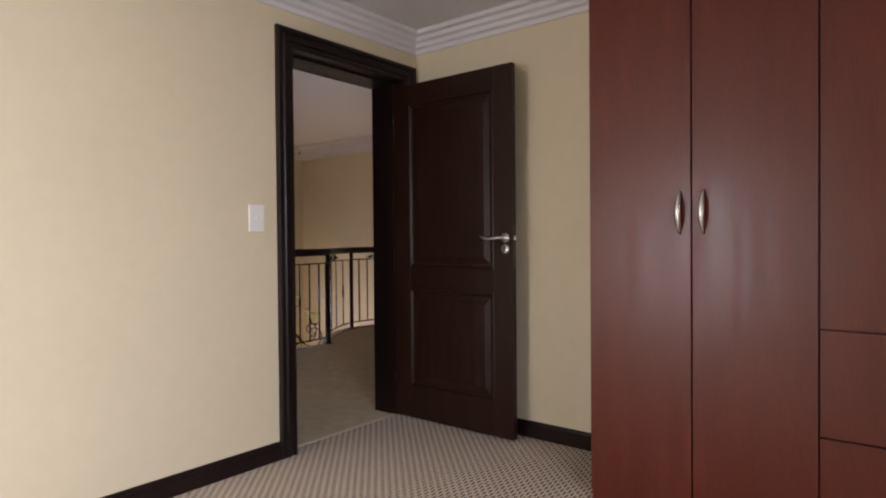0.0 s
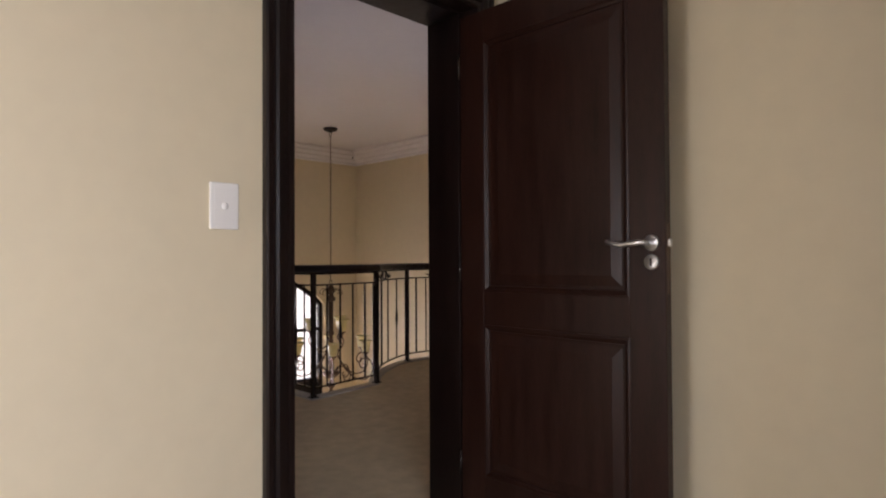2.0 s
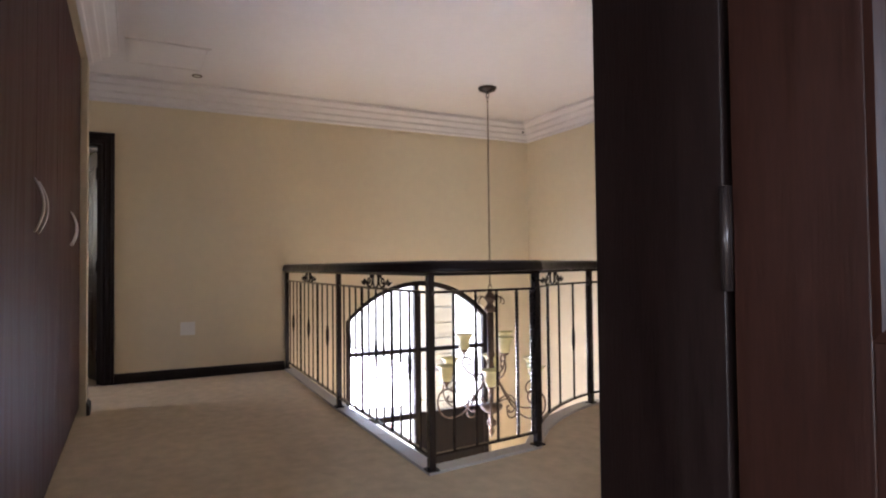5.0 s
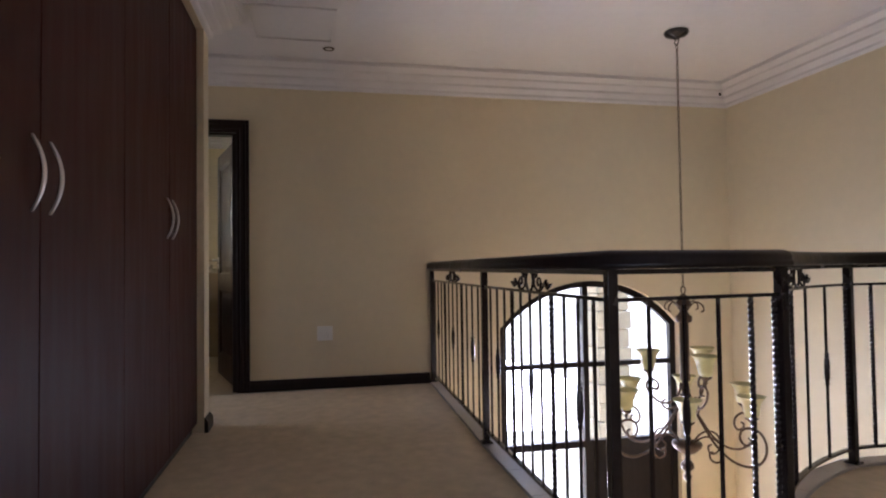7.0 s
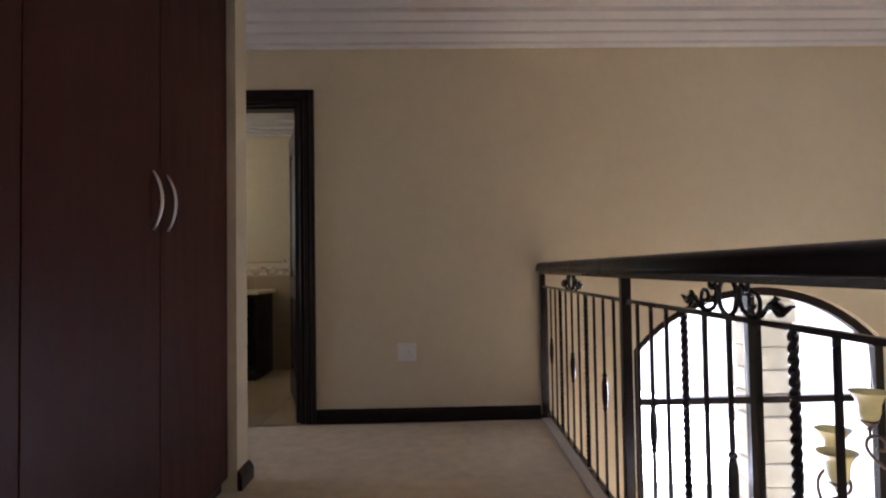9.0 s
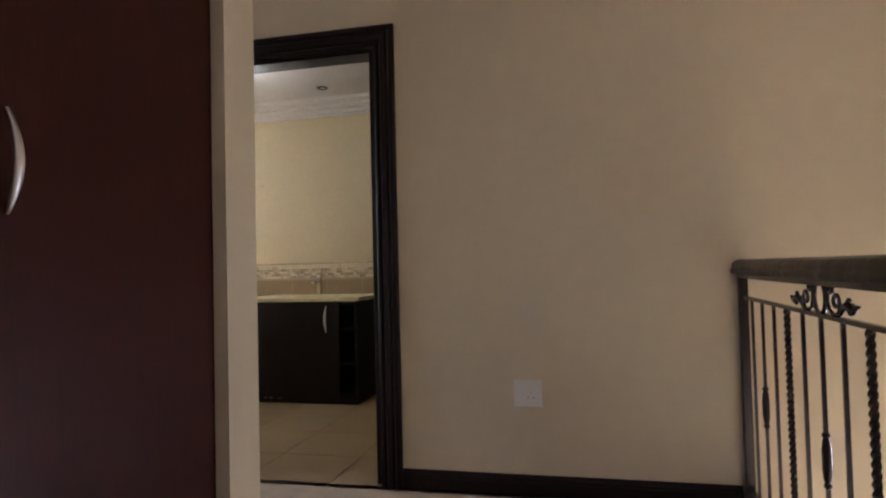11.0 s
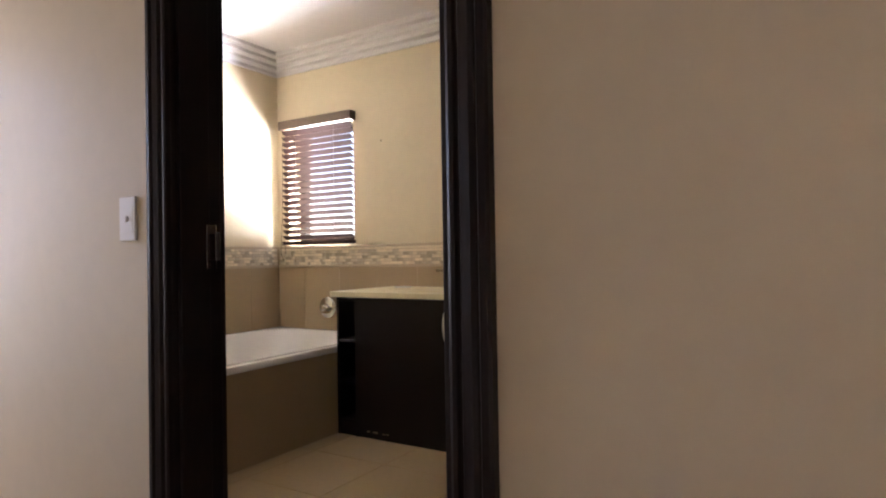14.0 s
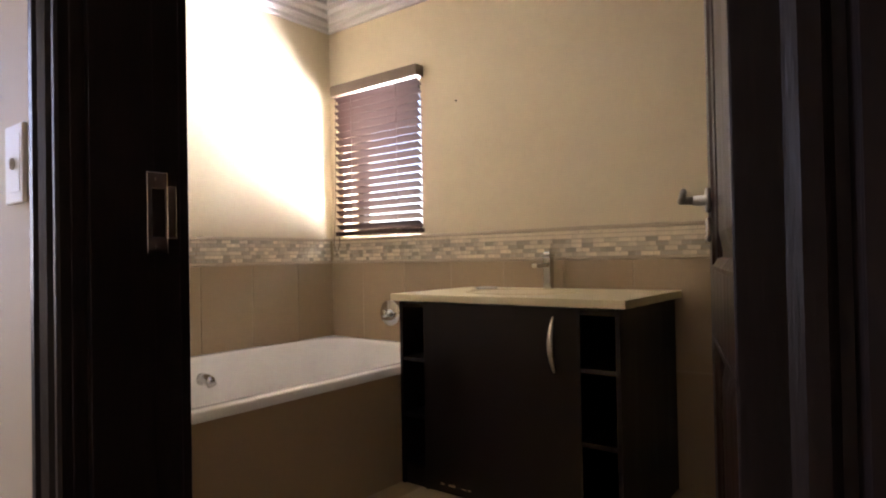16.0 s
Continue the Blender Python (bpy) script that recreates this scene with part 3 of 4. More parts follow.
# Landing wardrobe, in the mahogany copy whose colour carries the shade.
w2 = thing("wardrobe", Matrix(), "mahogany built-in wardrobe with steel bow handles along the landing, shade put into its colour", "wardrobe")
part("carcass", box(NIB_X1 + 0.002, DOOR_W - 0.002, WARD_Y - 0.58, WARD_Y - 0.02, 0.06, 2.438), SHADED_MAHOGANY, w2)
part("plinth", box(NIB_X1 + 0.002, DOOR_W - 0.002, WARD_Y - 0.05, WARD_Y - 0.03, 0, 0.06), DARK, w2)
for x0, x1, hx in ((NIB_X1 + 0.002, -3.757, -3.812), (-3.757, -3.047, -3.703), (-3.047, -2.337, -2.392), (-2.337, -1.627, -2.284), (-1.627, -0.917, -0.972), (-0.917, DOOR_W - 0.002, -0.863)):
    front(w2, x0, x1, 0.06, 2.436, WARD_Y, 1, handles=(hx,), hz=1.225, length=0.198, mat=SHADED_MAHOGANY)

# ---- balustrade round the stairwell ----
rail_root = thing("balustrade", Matrix(), "black wrought-iron balustrade with dark wooden handrail on the landing edge", "railing")
coping = setting("coping_stairwell", sweep(RAIL, [(-0.024, 0.001), (-0.024, 0.008), (0.060, 0.008), (0.060, -0.30), (0.006, -0.30)], flat), COPING, "pale stone coping along the stairwell edge", "coping")
TOP = [(-0.024, 0.0085), (-0.024, 0.012), (-0.021, 0.015), (0.063, 0.015), (0.067, 0.011), (0.067, -0.010), (0.0605, -0.010), (0.0605, 0.0085)]


def stretch_of(path, s0, s1):
    """The piece of a flat path between two lengths along it."""
    out, total = [], 0.0
    for (a, b), (c, d) in zip(path, path[1:]):
        n = math.hypot(c - a, d - b)
        lo, hi = max(s0 - total, 0), min(s1 - total, n)
        if hi > lo + 1e-5:
            for q in (lo, hi):
                p = (a + (c - a) * q / n, b + (d - b) * q / n)
                if not out or math.hypot(p[0] - out[-1][0], p[1] - out[-1][1]) > 1e-5:
                    out.append(p)
        total += n
    return out


spot = 0.0
while spot < 7.6:
    piece = stretch_of(RAIL, spot + 0.002, spot + 0.328)
    if len(piece) > 1:
        part("coping_tile", sweep(piece, TOP, flat), COPING, coping)
    spot += 0.33
HAND = [(-0.036, 0.957), (-0.040, 0.964), (-0.040, 0.974), (-0.034, 0.982), (-0.036, 0.994), (-0.026, 1.008), (-0.010, 1.015), (0.010, 1.015), (0.026, 1.008), (0.036, 0.994), (0.034, 0.982), (0.040, 0.974), (0.040, 0.964), (0.036, 0.957)]
part("handrail", sweep(RAIL, HAND, flat), DARK, rail_root, "dark stained moulded wooden handrail", True)


def bar_profile(w, z0, z1):
    return [(-w, z0), (w, z0), (w, z1), (-w, z1)]


part("top_bar", sweep(RAIL, bar_profile(0.008, 0.855, 0.867), flat), IRON, rail_root)
part("bottom_bar", sweep(RAIL, bar_profile(0.010, 0.078, 0.090), flat), IRON, rail_root)
part("fixing_strip", sweep(RAIL, bar_profile(0.018, 0.940, 0.956), flat), IRON, rail_root)


def along(path):
    total, out = 0.0, []
    for (a, b), (c, d) in zip(path, path[1:]):
        n = math.hypot(c - a, d - b)
        out.append((total, n, (a, b), (c, d)))
        total += n
    return out, total


SEGS, LENGTH = along(RAIL)


def on_rail(s):
    for start, n, a, b in SEGS:
        if s <= start + n + 1e-6:
            break
    k = (s - start) / n
    return a[0] + (b[0] - a[0]) * k, a[1] + (b[1] - a[1]) * k, math.degrees(math.atan2(b[1] - a[1], b[0] - a[0]))


def twisted_bar(w, z0, z1, turns, steps):
    bm = bmesh.new()
    rings = []
    for i in range(steps + 1):
        z = z0 + (z1 - z0) * i / steps
        rings.append([bm.verts.new((w * math.cos(q), w * math.sin(q), z)) for q in [2 * math.pi * turns * i / steps + math.pi / 2 * j + math.pi / 4 for j in range(4)]])
    for r, q in zip(rings, rings[1:]):
        for j in range(4):
            bm.faces.new((r[j], r[(j + 1) % 4], q[(j + 1) % 4], q[j]))
    bm.faces.new(rings[0])
    bm.faces.new(rings[-1])
    return bm


plain = quiet(box(-0.005, 0.005, -0.005, 0.005, 0.085, 0.860))
knuckle = box(-0.005, 0.005, -0.005, 0.005, 0.085, 0.860)
lathe([(0.004, 0.405), (0.010, 0.409), (0.011, 0.416), (0.007, 0.421), (0.010, 0.430), (0.0125, 0.455), (0.0125, 0.505), (0.010, 0.530), (0.007, 0.539), (0.011, 0.544), (0.010, 0.551), (0.004, 0.555)], 8, knuckle)
BARS = {}
for key, bm in (("plain", plain), ("knuckle", knuckle), ("twist", twisted_bar(0.0104, 0.085, 0.860, 9, 180))):
    quiet(bm)
    BARS[key] = bpy.data.meshes.new("baluster_" + key)
    bm.to_mesh(BARS[key])
    bm.free()
    BARS[key].materials.append(IRON)
post_me = bpy.data.meshes.new("post")
bm = box(-0.017, 0.017, -0.017, 0.017, 0.014, 0.957, 0.002)
box(-0.030, 0.030, -0.030, 0.030, 0.014, 0.024, 0.002, bm)
quiet(bm).to_mesh(post_me)
bm.free()
post_me.materials.append(IRON)


def rail_piece(name, me, s, turn=0.0):
    x, y, a = on_rail(s)
    ob = new(name, me)
    ob.parent = rail_root
    ob.matrix_basis = pose(x, y, 0, 0, 0, a + turn)
    return ob


s_mid, s_cor, s_c2 = SEGS[0][1], SEGS[0][1] + SEGS[1][1], SEGS[2][0] + SEGS[2][1]
s_p2 = SEGS[2 + N_BOW][0] + SEGS[2 + N_BOW][1]
s_p3 = s_p2 + (SEGS[-1][0] - s_p2) * (math.atan2(P3[1] - CY, P3[0] - CX) - 2 * math.pi - A2) / (A1 - A2)
POSTS = [0.02, s_mid, s_cor, s_c2, s_p2, s_p3, SEGS[-1][0] + 0.25, LENGTH - 0.02]
for s in POSTS:
    rail_piece("post", post_me, s)
KINDS = {"P": "plain", "K": "knuckle", "T": "twist"}
BAYS = ("PKPTPKPTPKP", "PKPTPKPTPKP", "PKPT", "PTPK", "TPKPTPK", "KPT", "PKPTPKPTPKPTPK")
for a, b, bars in zip(POSTS, POSTS[1:], BAYS):
    for i, bar in enumerate(bars):
        rail_piece("baluster", BARS[KINDS[bar]], a + (b - a) * (i + 1) / (len(bars) + 1))
for s in (s_c2 - 0.034, s_p2 - 0.032, s_p3 - 0.032):
    rail_piece("baluster", BARS["twist"], s)


def spiral(cx, cz, r0, r1, a0, a1, n=18):
    return [(cx + (r0 + (r1 - r0) * i / n) * math.cos(a0 + (a1 - a0) * i / n), 0, cz + (r0 + (r1 - r0) * i / n) * math.sin(a0 + (a1 - a0) * i / n)) for i in range(n + 1)]


ring_bm = tube([(0.043 * math.cos(q), 0, 0.908 + 0.043 * math.sin(q)) for q in [2 * math.pi * i / 28 for i in range(28)]], 0.0058, 8, closed=True)
for s in (-1, 1):
    # stem rising beside the ring into a small curl, sweeping under into a large curl
    stem = spiral(0.078, 0.933, 0.006, 0.017, radians(-200), radians(150), 14) + [(0.056, 0, 0.922), (0.056, 0, 0.900), (0.066, 0, 0.881), (0.088, 0, 0.872)]
    stem += spiral(0.112, 0.900, 0.032, 0.007, radians(-115), radians(330), 22)
    tube([(s * x, y, z) for x, y, z in stem], 0.0050, 6, ring_bm)
    # leaf on a short stalk
    tube([(s * x, 0, z) for x, z in ((0.118, 0.869), (0.142, 0.874), (0.158, 0.887), (0.178, 0.897), (0.200, 0.896), (0.222, 0.888), (0.246, 0.898), (0.262, 0.900))], 0.0055, 6, ring_bm, taper=[0.7, 0.9, 1.0, 1.7, 2.1, 1.6, 0.9, 0.3])
    tube([(s * x, 0, z) for x, z in ((0.186, 0.893), (0.205, 0.880), (0.222, 0.879))], 0.0050, 6, ring_bm, taper=[1.2, 1.3, 0.3])
    tube([(s * x, 0, z) for x, z in ((0.178, 0.898), (0.196, 0.912), (0.212, 0.911))], 0.0050, 6, ring_bm, taper=[1.2, 1.2, 0.3])
scroll_me = bpy.data.meshes.new("scroll")
quiet(ring_bm).to_mesh(scroll_me)
ring_bm.free()
scroll_me.materials.append(IRON)
for a, b in ((POSTS[0], POSTS[1]), (POSTS[1], POSTS[2]), (POSTS[3], POSTS[4]), (POSTS[4], POSTS[5])):
    rail_piece("scroll", scroll_me, (a + b) / 2)

def flowing(points, n=5):
    """A smooth line through points (radius, height)."""
    out = []
    for i in range(len(points) - 1):
        p0, p1, p2, p3 = (Vector(points[min(max(i + j, 0), len(points) - 1)]) for j in (-1, 0, 1, 2))
        for j in range(n):
            t = j / n
            q = 0.5 * (2 * p1 + (p2 - p0) * t + (2 * p0 - 5 * p1 + 4 * p2 - p3) * t * t + (3 * p1 - p0 - 3 * p2 + p3) * t ** 3)
            out.append((q.x, 0, q.y))
    return out + [(points[-1][0], 0, points[-1][1])]


# ---- chandelier ----
CHX, CHY = -4.450, 5.300
ch = thing("chandelier", pose(CHX, CHY, 0), "bronze iron two-tier chandelier with amber glass shades hanging over the stairwell", "chandelier")
part("ceiling_rose", lathe([(0.085, HALL_CEIL), (0.088, HALL_CEIL - 0.012), (0.075, HALL_CEIL - 0.03), (0.03, HALL_CEIL - 0.048), (0.012, HALL_CEIL - 0.056), (0.0, HALL_CEIL - 0.057)], 24), IRON, ch, "dark iron ceiling rose", True)
part("hook", tube([(0.024 * math.cos(q), 0, HALL_CEIL - 0.075 + 0.024 * math.sin(q)) for q in [2 * math.pi * i / 16 for i in range(16)]], 0.004, 6, closed=True), IRON, ch, "", True)
chain = bmesh.new()
links = 47
z_top, z_low = HALL_CEIL - 0.095, 0.805
for i in range(links):
    z = z_top + (z_low - z_top) * (i + 0.5) / links
    pts = [(0.0075 * math.cos(q), 0.022 * math.sin(q)) for q in [2 * math.pi * j / 8 for j in range(8)]]
    tube([(a, 0, z + b) if i % 2 else (0, a, z + b) for a, b in pts], 0.0028, 5, chain, closed=True)
part("chain", chain, BRONZE, ch, "bronze link chain", True)
part("top_ring", tube([(0.026 * math.cos(q), 0, 0.787 + 0.026 * math.sin(q)) for q in [2 * math.pi * i / 18 for i in range(18)]], 0.0045, 6, closed=True), BRONZE, ch, "", True)
part("crown", lathe([(0.006, 0.762), (0.022, 0.750), (0.030, 0.730), (0.048, 0.705), (0.056, 0.680), (0.030, 0.668), (0.024, 0.640), (0.040, 0.612), (0.054, 0.602), (0.056, 0.572), (0.050, 0.560), (0.034, 0.558)], 20), BRONZE, ch, "turned bronze crown", True)
for k in range(4):
    pts = flowing(((0.030, 0.640), (0.060, 0.680), (0.105, 0.705), (0.150, 0.685), (0.162, 0.650), (0.140, 0.640)), 4)
    part("crown_scroll", turned(tube(pts, 0.0055, 6), Matrix.Rotation(radians(90 * k + 20), 4, "Z")), BRONZE, ch, "", True)
part("stem", lathe([(0.030, 0.558), (0.030, 0.20), (0.036, 0.19), (0.036, 0.16), (0.022, 0.14), (0.026, 0.06), (0.018, -0.02), (0.026, -0.12), (0.020, -0.275)], 20), BRONZE, ch, "", True)
part("bowl", lathe([(a, b - 0.075) for a, b in [(0.02, -0.190), (0.098, -0.205), (0.104, -0.215), (0.094, -0.240), (0.060, -0.272), (0.024, -0.290), (0.014, -0.305)]], 24), BRONZE, ch, "bronze dish under the arms", True)
part("finial", lathe([(a, b - 0.085) for a, b in [(0.014, -0.290), (0.020, -0.318), (0.044, -0.345), (0.046, -0.372), (0.022, -0.395), (0.016, -0.41), (0.028, -0.43), (0.022, -0.455), (0.008, -0.475), (0.004, -0.49)]], 16), BRONZE, ch, "turned bronze finial", True)
SHADE = [(a * 1.22, b * 1.28) for a, b in [(0.020, 0.0), (0.034, 0.010), (0.040, 0.030), (0.042, 0.060), (0.050, 0.085), (0.066, 0.105), (0.074, 0.112), (0.070, 0.112), (0.048, 0.088), (0.037, 0.060), (0.035, 0.030), (0.028, 0.014), (0.016, 0.006)]]
CUP = [(0.006, -0.045), (0.014, -0.040), (0.010, -0.028), (0.024, -0.018), (0.040, -0.004), (0.042, 0.002), (0.020, 0.004)]


def chandelier_arm(turn, reach, top, line, curl):
    """One arm: a long S that ends in a loop under its shade, and a smaller scroll by the column."""
    m = Matrix.Rotation(turn, 4, "Z")
    arm = part("arm", turned(tube(flowing(line), 0.0085, 7), m), BRONZE, ch, "", True)
    part("arm_scroll", turned(tube(flowing(curl), 0.007, 6), m), BRONZE, arm, "", True)
    spot = m @ Vector((reach, 0, top))
    part("cup", lathe([(0.006, -0.075)] + CUP, 14, at=spot), BRONZE, arm, "", True)
    part("shade", lathe(SHADE, 20, at=spot), SHADE_GLASS, arm, "pale amber bell-shaped glass shade", True)


LOW_LINE = ((0.03, 0.0), (0.06, -0.04), (0.12, -0.14), (0.20, -0.25), (0.30, -0.33), (0.40, -0.355), (0.48, -0.33), (0.53, -0.26), (0.535, -0.18), (0.50, -0.12), (0.44, -0.10), (0.385, -0.125), (0.37, -0.175), (0.395, -0.215), (0.435, -0.21), (0.445, -0.18), (0.425, -0.165))
LOW_CURL = ((0.06, -0.27), (0.10, -0.235), (0.15, -0.215), (0.21, -0.225), (0.25, -0.27), (0.25, -0.34), (0.21, -0.375), (0.17, -0.36), (0.165, -0.32), (0.19, -0.31))
HIGH_LINE = ((0.03, 0.13), (0.045, 0.06), (0.09, 0.0), (0.16, -0.015), (0.225, 0.03), (0.26, 0.09), (0.25, 0.135), (0.21, 0.145), (0.18, 0.115), (0.19, 0.08), (0.22, 0.085))
HIGH_CURL = ((0.03, 0.01), (0.06, -0.03), (0.11, -0.055), (0.15, -0.04), (0.155, -0.005), (0.13, 0.01))
for k in range(6):
    chandelier_arm(radians(60 * k + 28), 0.45, -0.035, LOW_LINE, LOW_CURL)
for k in range(3):
    chandelier_arm(radians(120 * k - 2), 0.245, 0.215, HIGH_LINE, HIGH_CURL)

# ---- arched window and what lies outside ----
win = thing("window_1", Matrix(), "tall arched window with dark frame and solid lower panel", "window", kind="structure")
FX0, FX1 = -5.76, -5.70
frame_path = [(ARCH_Y0, LOW)] + list(ARCH) + [(ARCH_Y1, LOW)]
part("window_frame", sweep(frame_path, [(0, FX0), (-0.055, FX0), (-0.055, FX1), (0, FX1)], lambda a, b, h: (h, a, b)), DARK, win)
part("mullion", box(FX0, FX1, 5.105, 5.155, LOW, 0.818), DARK, win)
part("transom", box(FX0, FX1, ARCH_Y0 + 0.055, 5.105, 0.055, 0.099), DARK, win)
part("transom", box(FX0, FX1, 5.155, ARCH_Y1 - 0.055, 0.055, 0.099), DARK, win)
part("transom", box(FX0, FX1, ARCH_Y0 + 0.055, 5.105, -0.66, -0.60), DARK, win)
part("transom", box(FX0, FX1, 5.155, ARCH_Y1 - 0.055, -0.66, -0.60), DARK, win)
part("panel", box(FX0 + 0.01, FX1 - 0.01, 5.155, ARCH_Y1 - 0.055, LOW, -0.66, 0.003), DARK, win, "solid dark door panel")
for y0, y1, z0, z1 in ((ARCH_Y0 + 0.055, 5.105, LOW, -0.66), (ARCH_Y0 + 0.055, 5.105, -0.60, 0.055), (5.155, ARCH_Y1 - 0.055, -0.60, 0.055)):
    p = part("pane", box(-5.733, -5.727, y0, y1, z0, z1), GLASS, win)
    p.visible_shadow = False
for y0, y1 in ((ARCH_Y0 + 0.055, 5.105), (5.155, ARCH_Y1 - 0.055)):
    pts = [(y0, 0.099), (y1, 0.099)] + [(y, z - 0.055) for y, z in ARCH[::-1] if y0 <= y <= y1]
    p = part("pane", prism(pts, -5.733, -5.727, "x"), GLASS, win)
    p.visible_shadow = False

setting("ground", box(-400, WEST_IN, -400, 400, LOW - 0.3, LOW - 0.02), PAVING, "pale sunlit paving outside the house", "paving")
pillar = thing("stone_pillar", pose(-7.75, 6.35, LOW - 0.02), "sandstone block pillar outside the arched window", "pillar")
for i in range(18):
    high, w = 0.225, (0.46, 0.42)[i % 2] / 2
    bm = box(-w, w, -w, w, i * high, (i + 1) * high - 0.012, 0.012)
    part("stone_block", bm, SANDSTONE, pillar)
beam = tagged(mesh_object("porch_beam", box(-8.02, -7.48, 5.95, 11.0, LOW - 0.02 + 18 * 0.225 - 0.30, 1.55, 0.01), PLASTER), "pale plastered porch beam resting on the stone pillar", "beam")
part("core", box(-0.18, 0.18, -0.18, 0.18, 0, 18 * 0.225), SANDSTONE, pillar)

# ---- bathroom ----
blind = thing("venetian_blind", Matrix(), "brown wooden venetian blind, slats half open, over the bathroom window", "blind")
BX = BATH_W + 0.035
part("valance", box(BX - 0.03, BX + 0.035, WIN_Y[0] - 0.035, WIN_Y[1] + 0.03, 1.94, 2.003, 0.004), VALANCE, blind, "brown valance")
me = bpy.data.meshes.new("slat")
bm = box(-0.024, 0.024, WIN_Y[0] - 0.014, WIN_Y[1] + 0.024, -0.0013, 0.0013)
quiet(bm).to_mesh(me)
bm.free()
me.materials.append(BLIND)
N_SLAT = 19
for i in range(N_SLAT):
    ob = new("slat", me)
    ob.parent = blind
    ob.matrix_basis = pose(BX, 0, 1.915 - 0.0425 * i, 0, -38, 0)
part("bottom_rail", box(BX - 0.025, BX + 0.025, WIN_Y[0] - 0.014, WIN_Y[1] + 0.024, 1.098, 1.124, 0.003), BLIND, blind)
for y in (WIN_Y[0] + 0.13, WIN_Y[1] - 0.13):
    for dx in (-0.021, 0.021):
        part("ladder_cord", tube([(BX + dx, y, 1.945), (BX + dx, y, 1.12)], 0.0016, 5), BLIND, blind)
part("pull_cord", tube([(BX + 0.03, WIN_Y[0] + 0.01, 1.95), (BX + 0.03, WIN_Y[0] - 0.002, 1.3), (BX + 0.032, WIN_Y[0] - 0.02, 1.05), (BX + 0.032, WIN_Y[0], 0.985), (BX + 0.032, WIN_Y[0] + 0.03, 1.05), (BX + 0.03, WIN_Y[0] + 0.02, 1.14)], 0.002, 6), BLIND, blind)
win2 = thing("window_2", Matrix(), "small bathroom window with dark frame behind the blind", "window", kind="structure")
bm = bmesh.new()
x0, x1 = BATH_W - 0.17, BATH_W - 0.12
box(x0, x1, WIN_Y[0], WIN_Y[0] + 0.05, *WIN_Z, bm=bm)
box(x0, x1, WIN_Y[1] - 0.05, WIN_Y[1], *WIN_Z, bm=bm)
box(x0, x1, WIN_Y[0] + 0.05, WIN_Y[1] - 0.05, WIN_Z[0], WIN_Z[0] + 0.05, bm=bm)
box(x0, x1, WIN_Y[0] + 0.05, WIN_Y[1] - 0.05, WIN_Z[1] - 0.05, WIN_Z[1], bm=bm)
part("window_frame", bm, DARK, win2)
p = part("pane", box(x0 + 0.02, x0 + 0.026, WIN_Y[0] + 0.05, WIN_Y[1] - 0.05, WIN_Z[0] + 0.05, WIN_Z[1] - 0.05), GLASS, win2)
p.visible_shadow = False

# bath
RIM, APRON = 0.497, 0.42
TUB_X1 = -6.05
bath = thing("bathtub", Matrix(), "white acrylic built-in bath behind a tiled apron", "bathtub")


def rounded(x0, x1, y0, y1, r, n=8):
    pts = []
    for cx, cy, a in ((x1 - r, y1 - r, 0), (x0 + r, y1 - r, 90), (x0 + r, y0 + r, 180), (x1 - r, y0 + r, 270)):
        pts += [(cx + r * math.cos(radians(a + 90 * i / n)), cy + r * math.sin(radians(a + 90 * i / n))) for i in range(n + 1)]
    return pts


bm = bmesh.new()
tub = [(0.0, RIM - 0.035, 0.02), (0.0, RIM - 0.006, 0.02), (0.006, RIM, 0.025), (0.060, RIM, 0.24), (0.075, RIM - 0.012, 0.26), (0.12, RIM - 0.22, 0.27), (0.17, RIM - 0.37, 0.26), (0.24, RIM - 0.405, 0.2)]
rings = []
for inset, z, r in tub:
    rings.append([bm.verts.new((x, y, z)) for x, y in rounded(BATH_W + 0.012 + inset, TUB_X1 - inset, BATH_S + 0.012 + inset, APRON + 0.008 - inset, r)])
for a, b in zip(rings, rings[1:]):
    for j in range(len(a)):
        bm.faces.new((a[j], a[(j + 1) % len(a)], b[(j + 1) % len(a)], b[j]))
bm.faces.new(rings[-1])
part("shell", bm, ACRYLIC, bath, "", True)
part("apron", box(BATH_W + 0.012, TUB_X1 - 0.03, APRON - 0.03, APRON, -0.01, RIM - 0.034), TILE, bath, "beige tiled apron")
part("end_apron", box(TUB_X1 - 0.06, TUB_X1 - 0.03, BATH_S, APRON - 0.031, -0.01, RIM - 0.034), TILE, bath)
spout = [(-6.885, BATH_S + 0.115, 0.395), (-6.885, BATH_S + 0.15, 0.40), (-6.885, BATH_S + 0.185, 0.395), (-6.885, BATH_S + 0.20, 0.375)]
part("filler", tube(spout, 0.026, 14, taper=[1.2, 1.0, 0.95, 0.85]), CHROME, bath, "round chrome bath filler", True)
mixer = tagged(mesh_object("bath_mixer", turned(lathe([(0.075, 0), (0.075, 0.006), (0.070, 0.010), (0.0, 0.010)], 28), Matrix.Translation((BATH_W + 0.012, -0.166, 0.652)) @ Matrix.Rotation(radians(90), 4, "Y")), CHROME, True), "round chrome concealed bath mixer on the tiles", "mixer")
part("knob", turned(lathe([(0.024, 0), (0.024, 0.045), (0.020, 0.052), (0.0, 0.052)], 20), Matrix.Translation((BATH_W + 0.022, -0.166, 0.652)) @ Matrix.Rotation(radians(90), 4, "Y")), CHROME, mixer, "", True)
part("lever", tube([(BATH_W + 0.062, -0.166, 0.652), (BATH_W + 0.068, -0.121, 0.659)], 0.007, 8), CHROME, mixer, "", True)

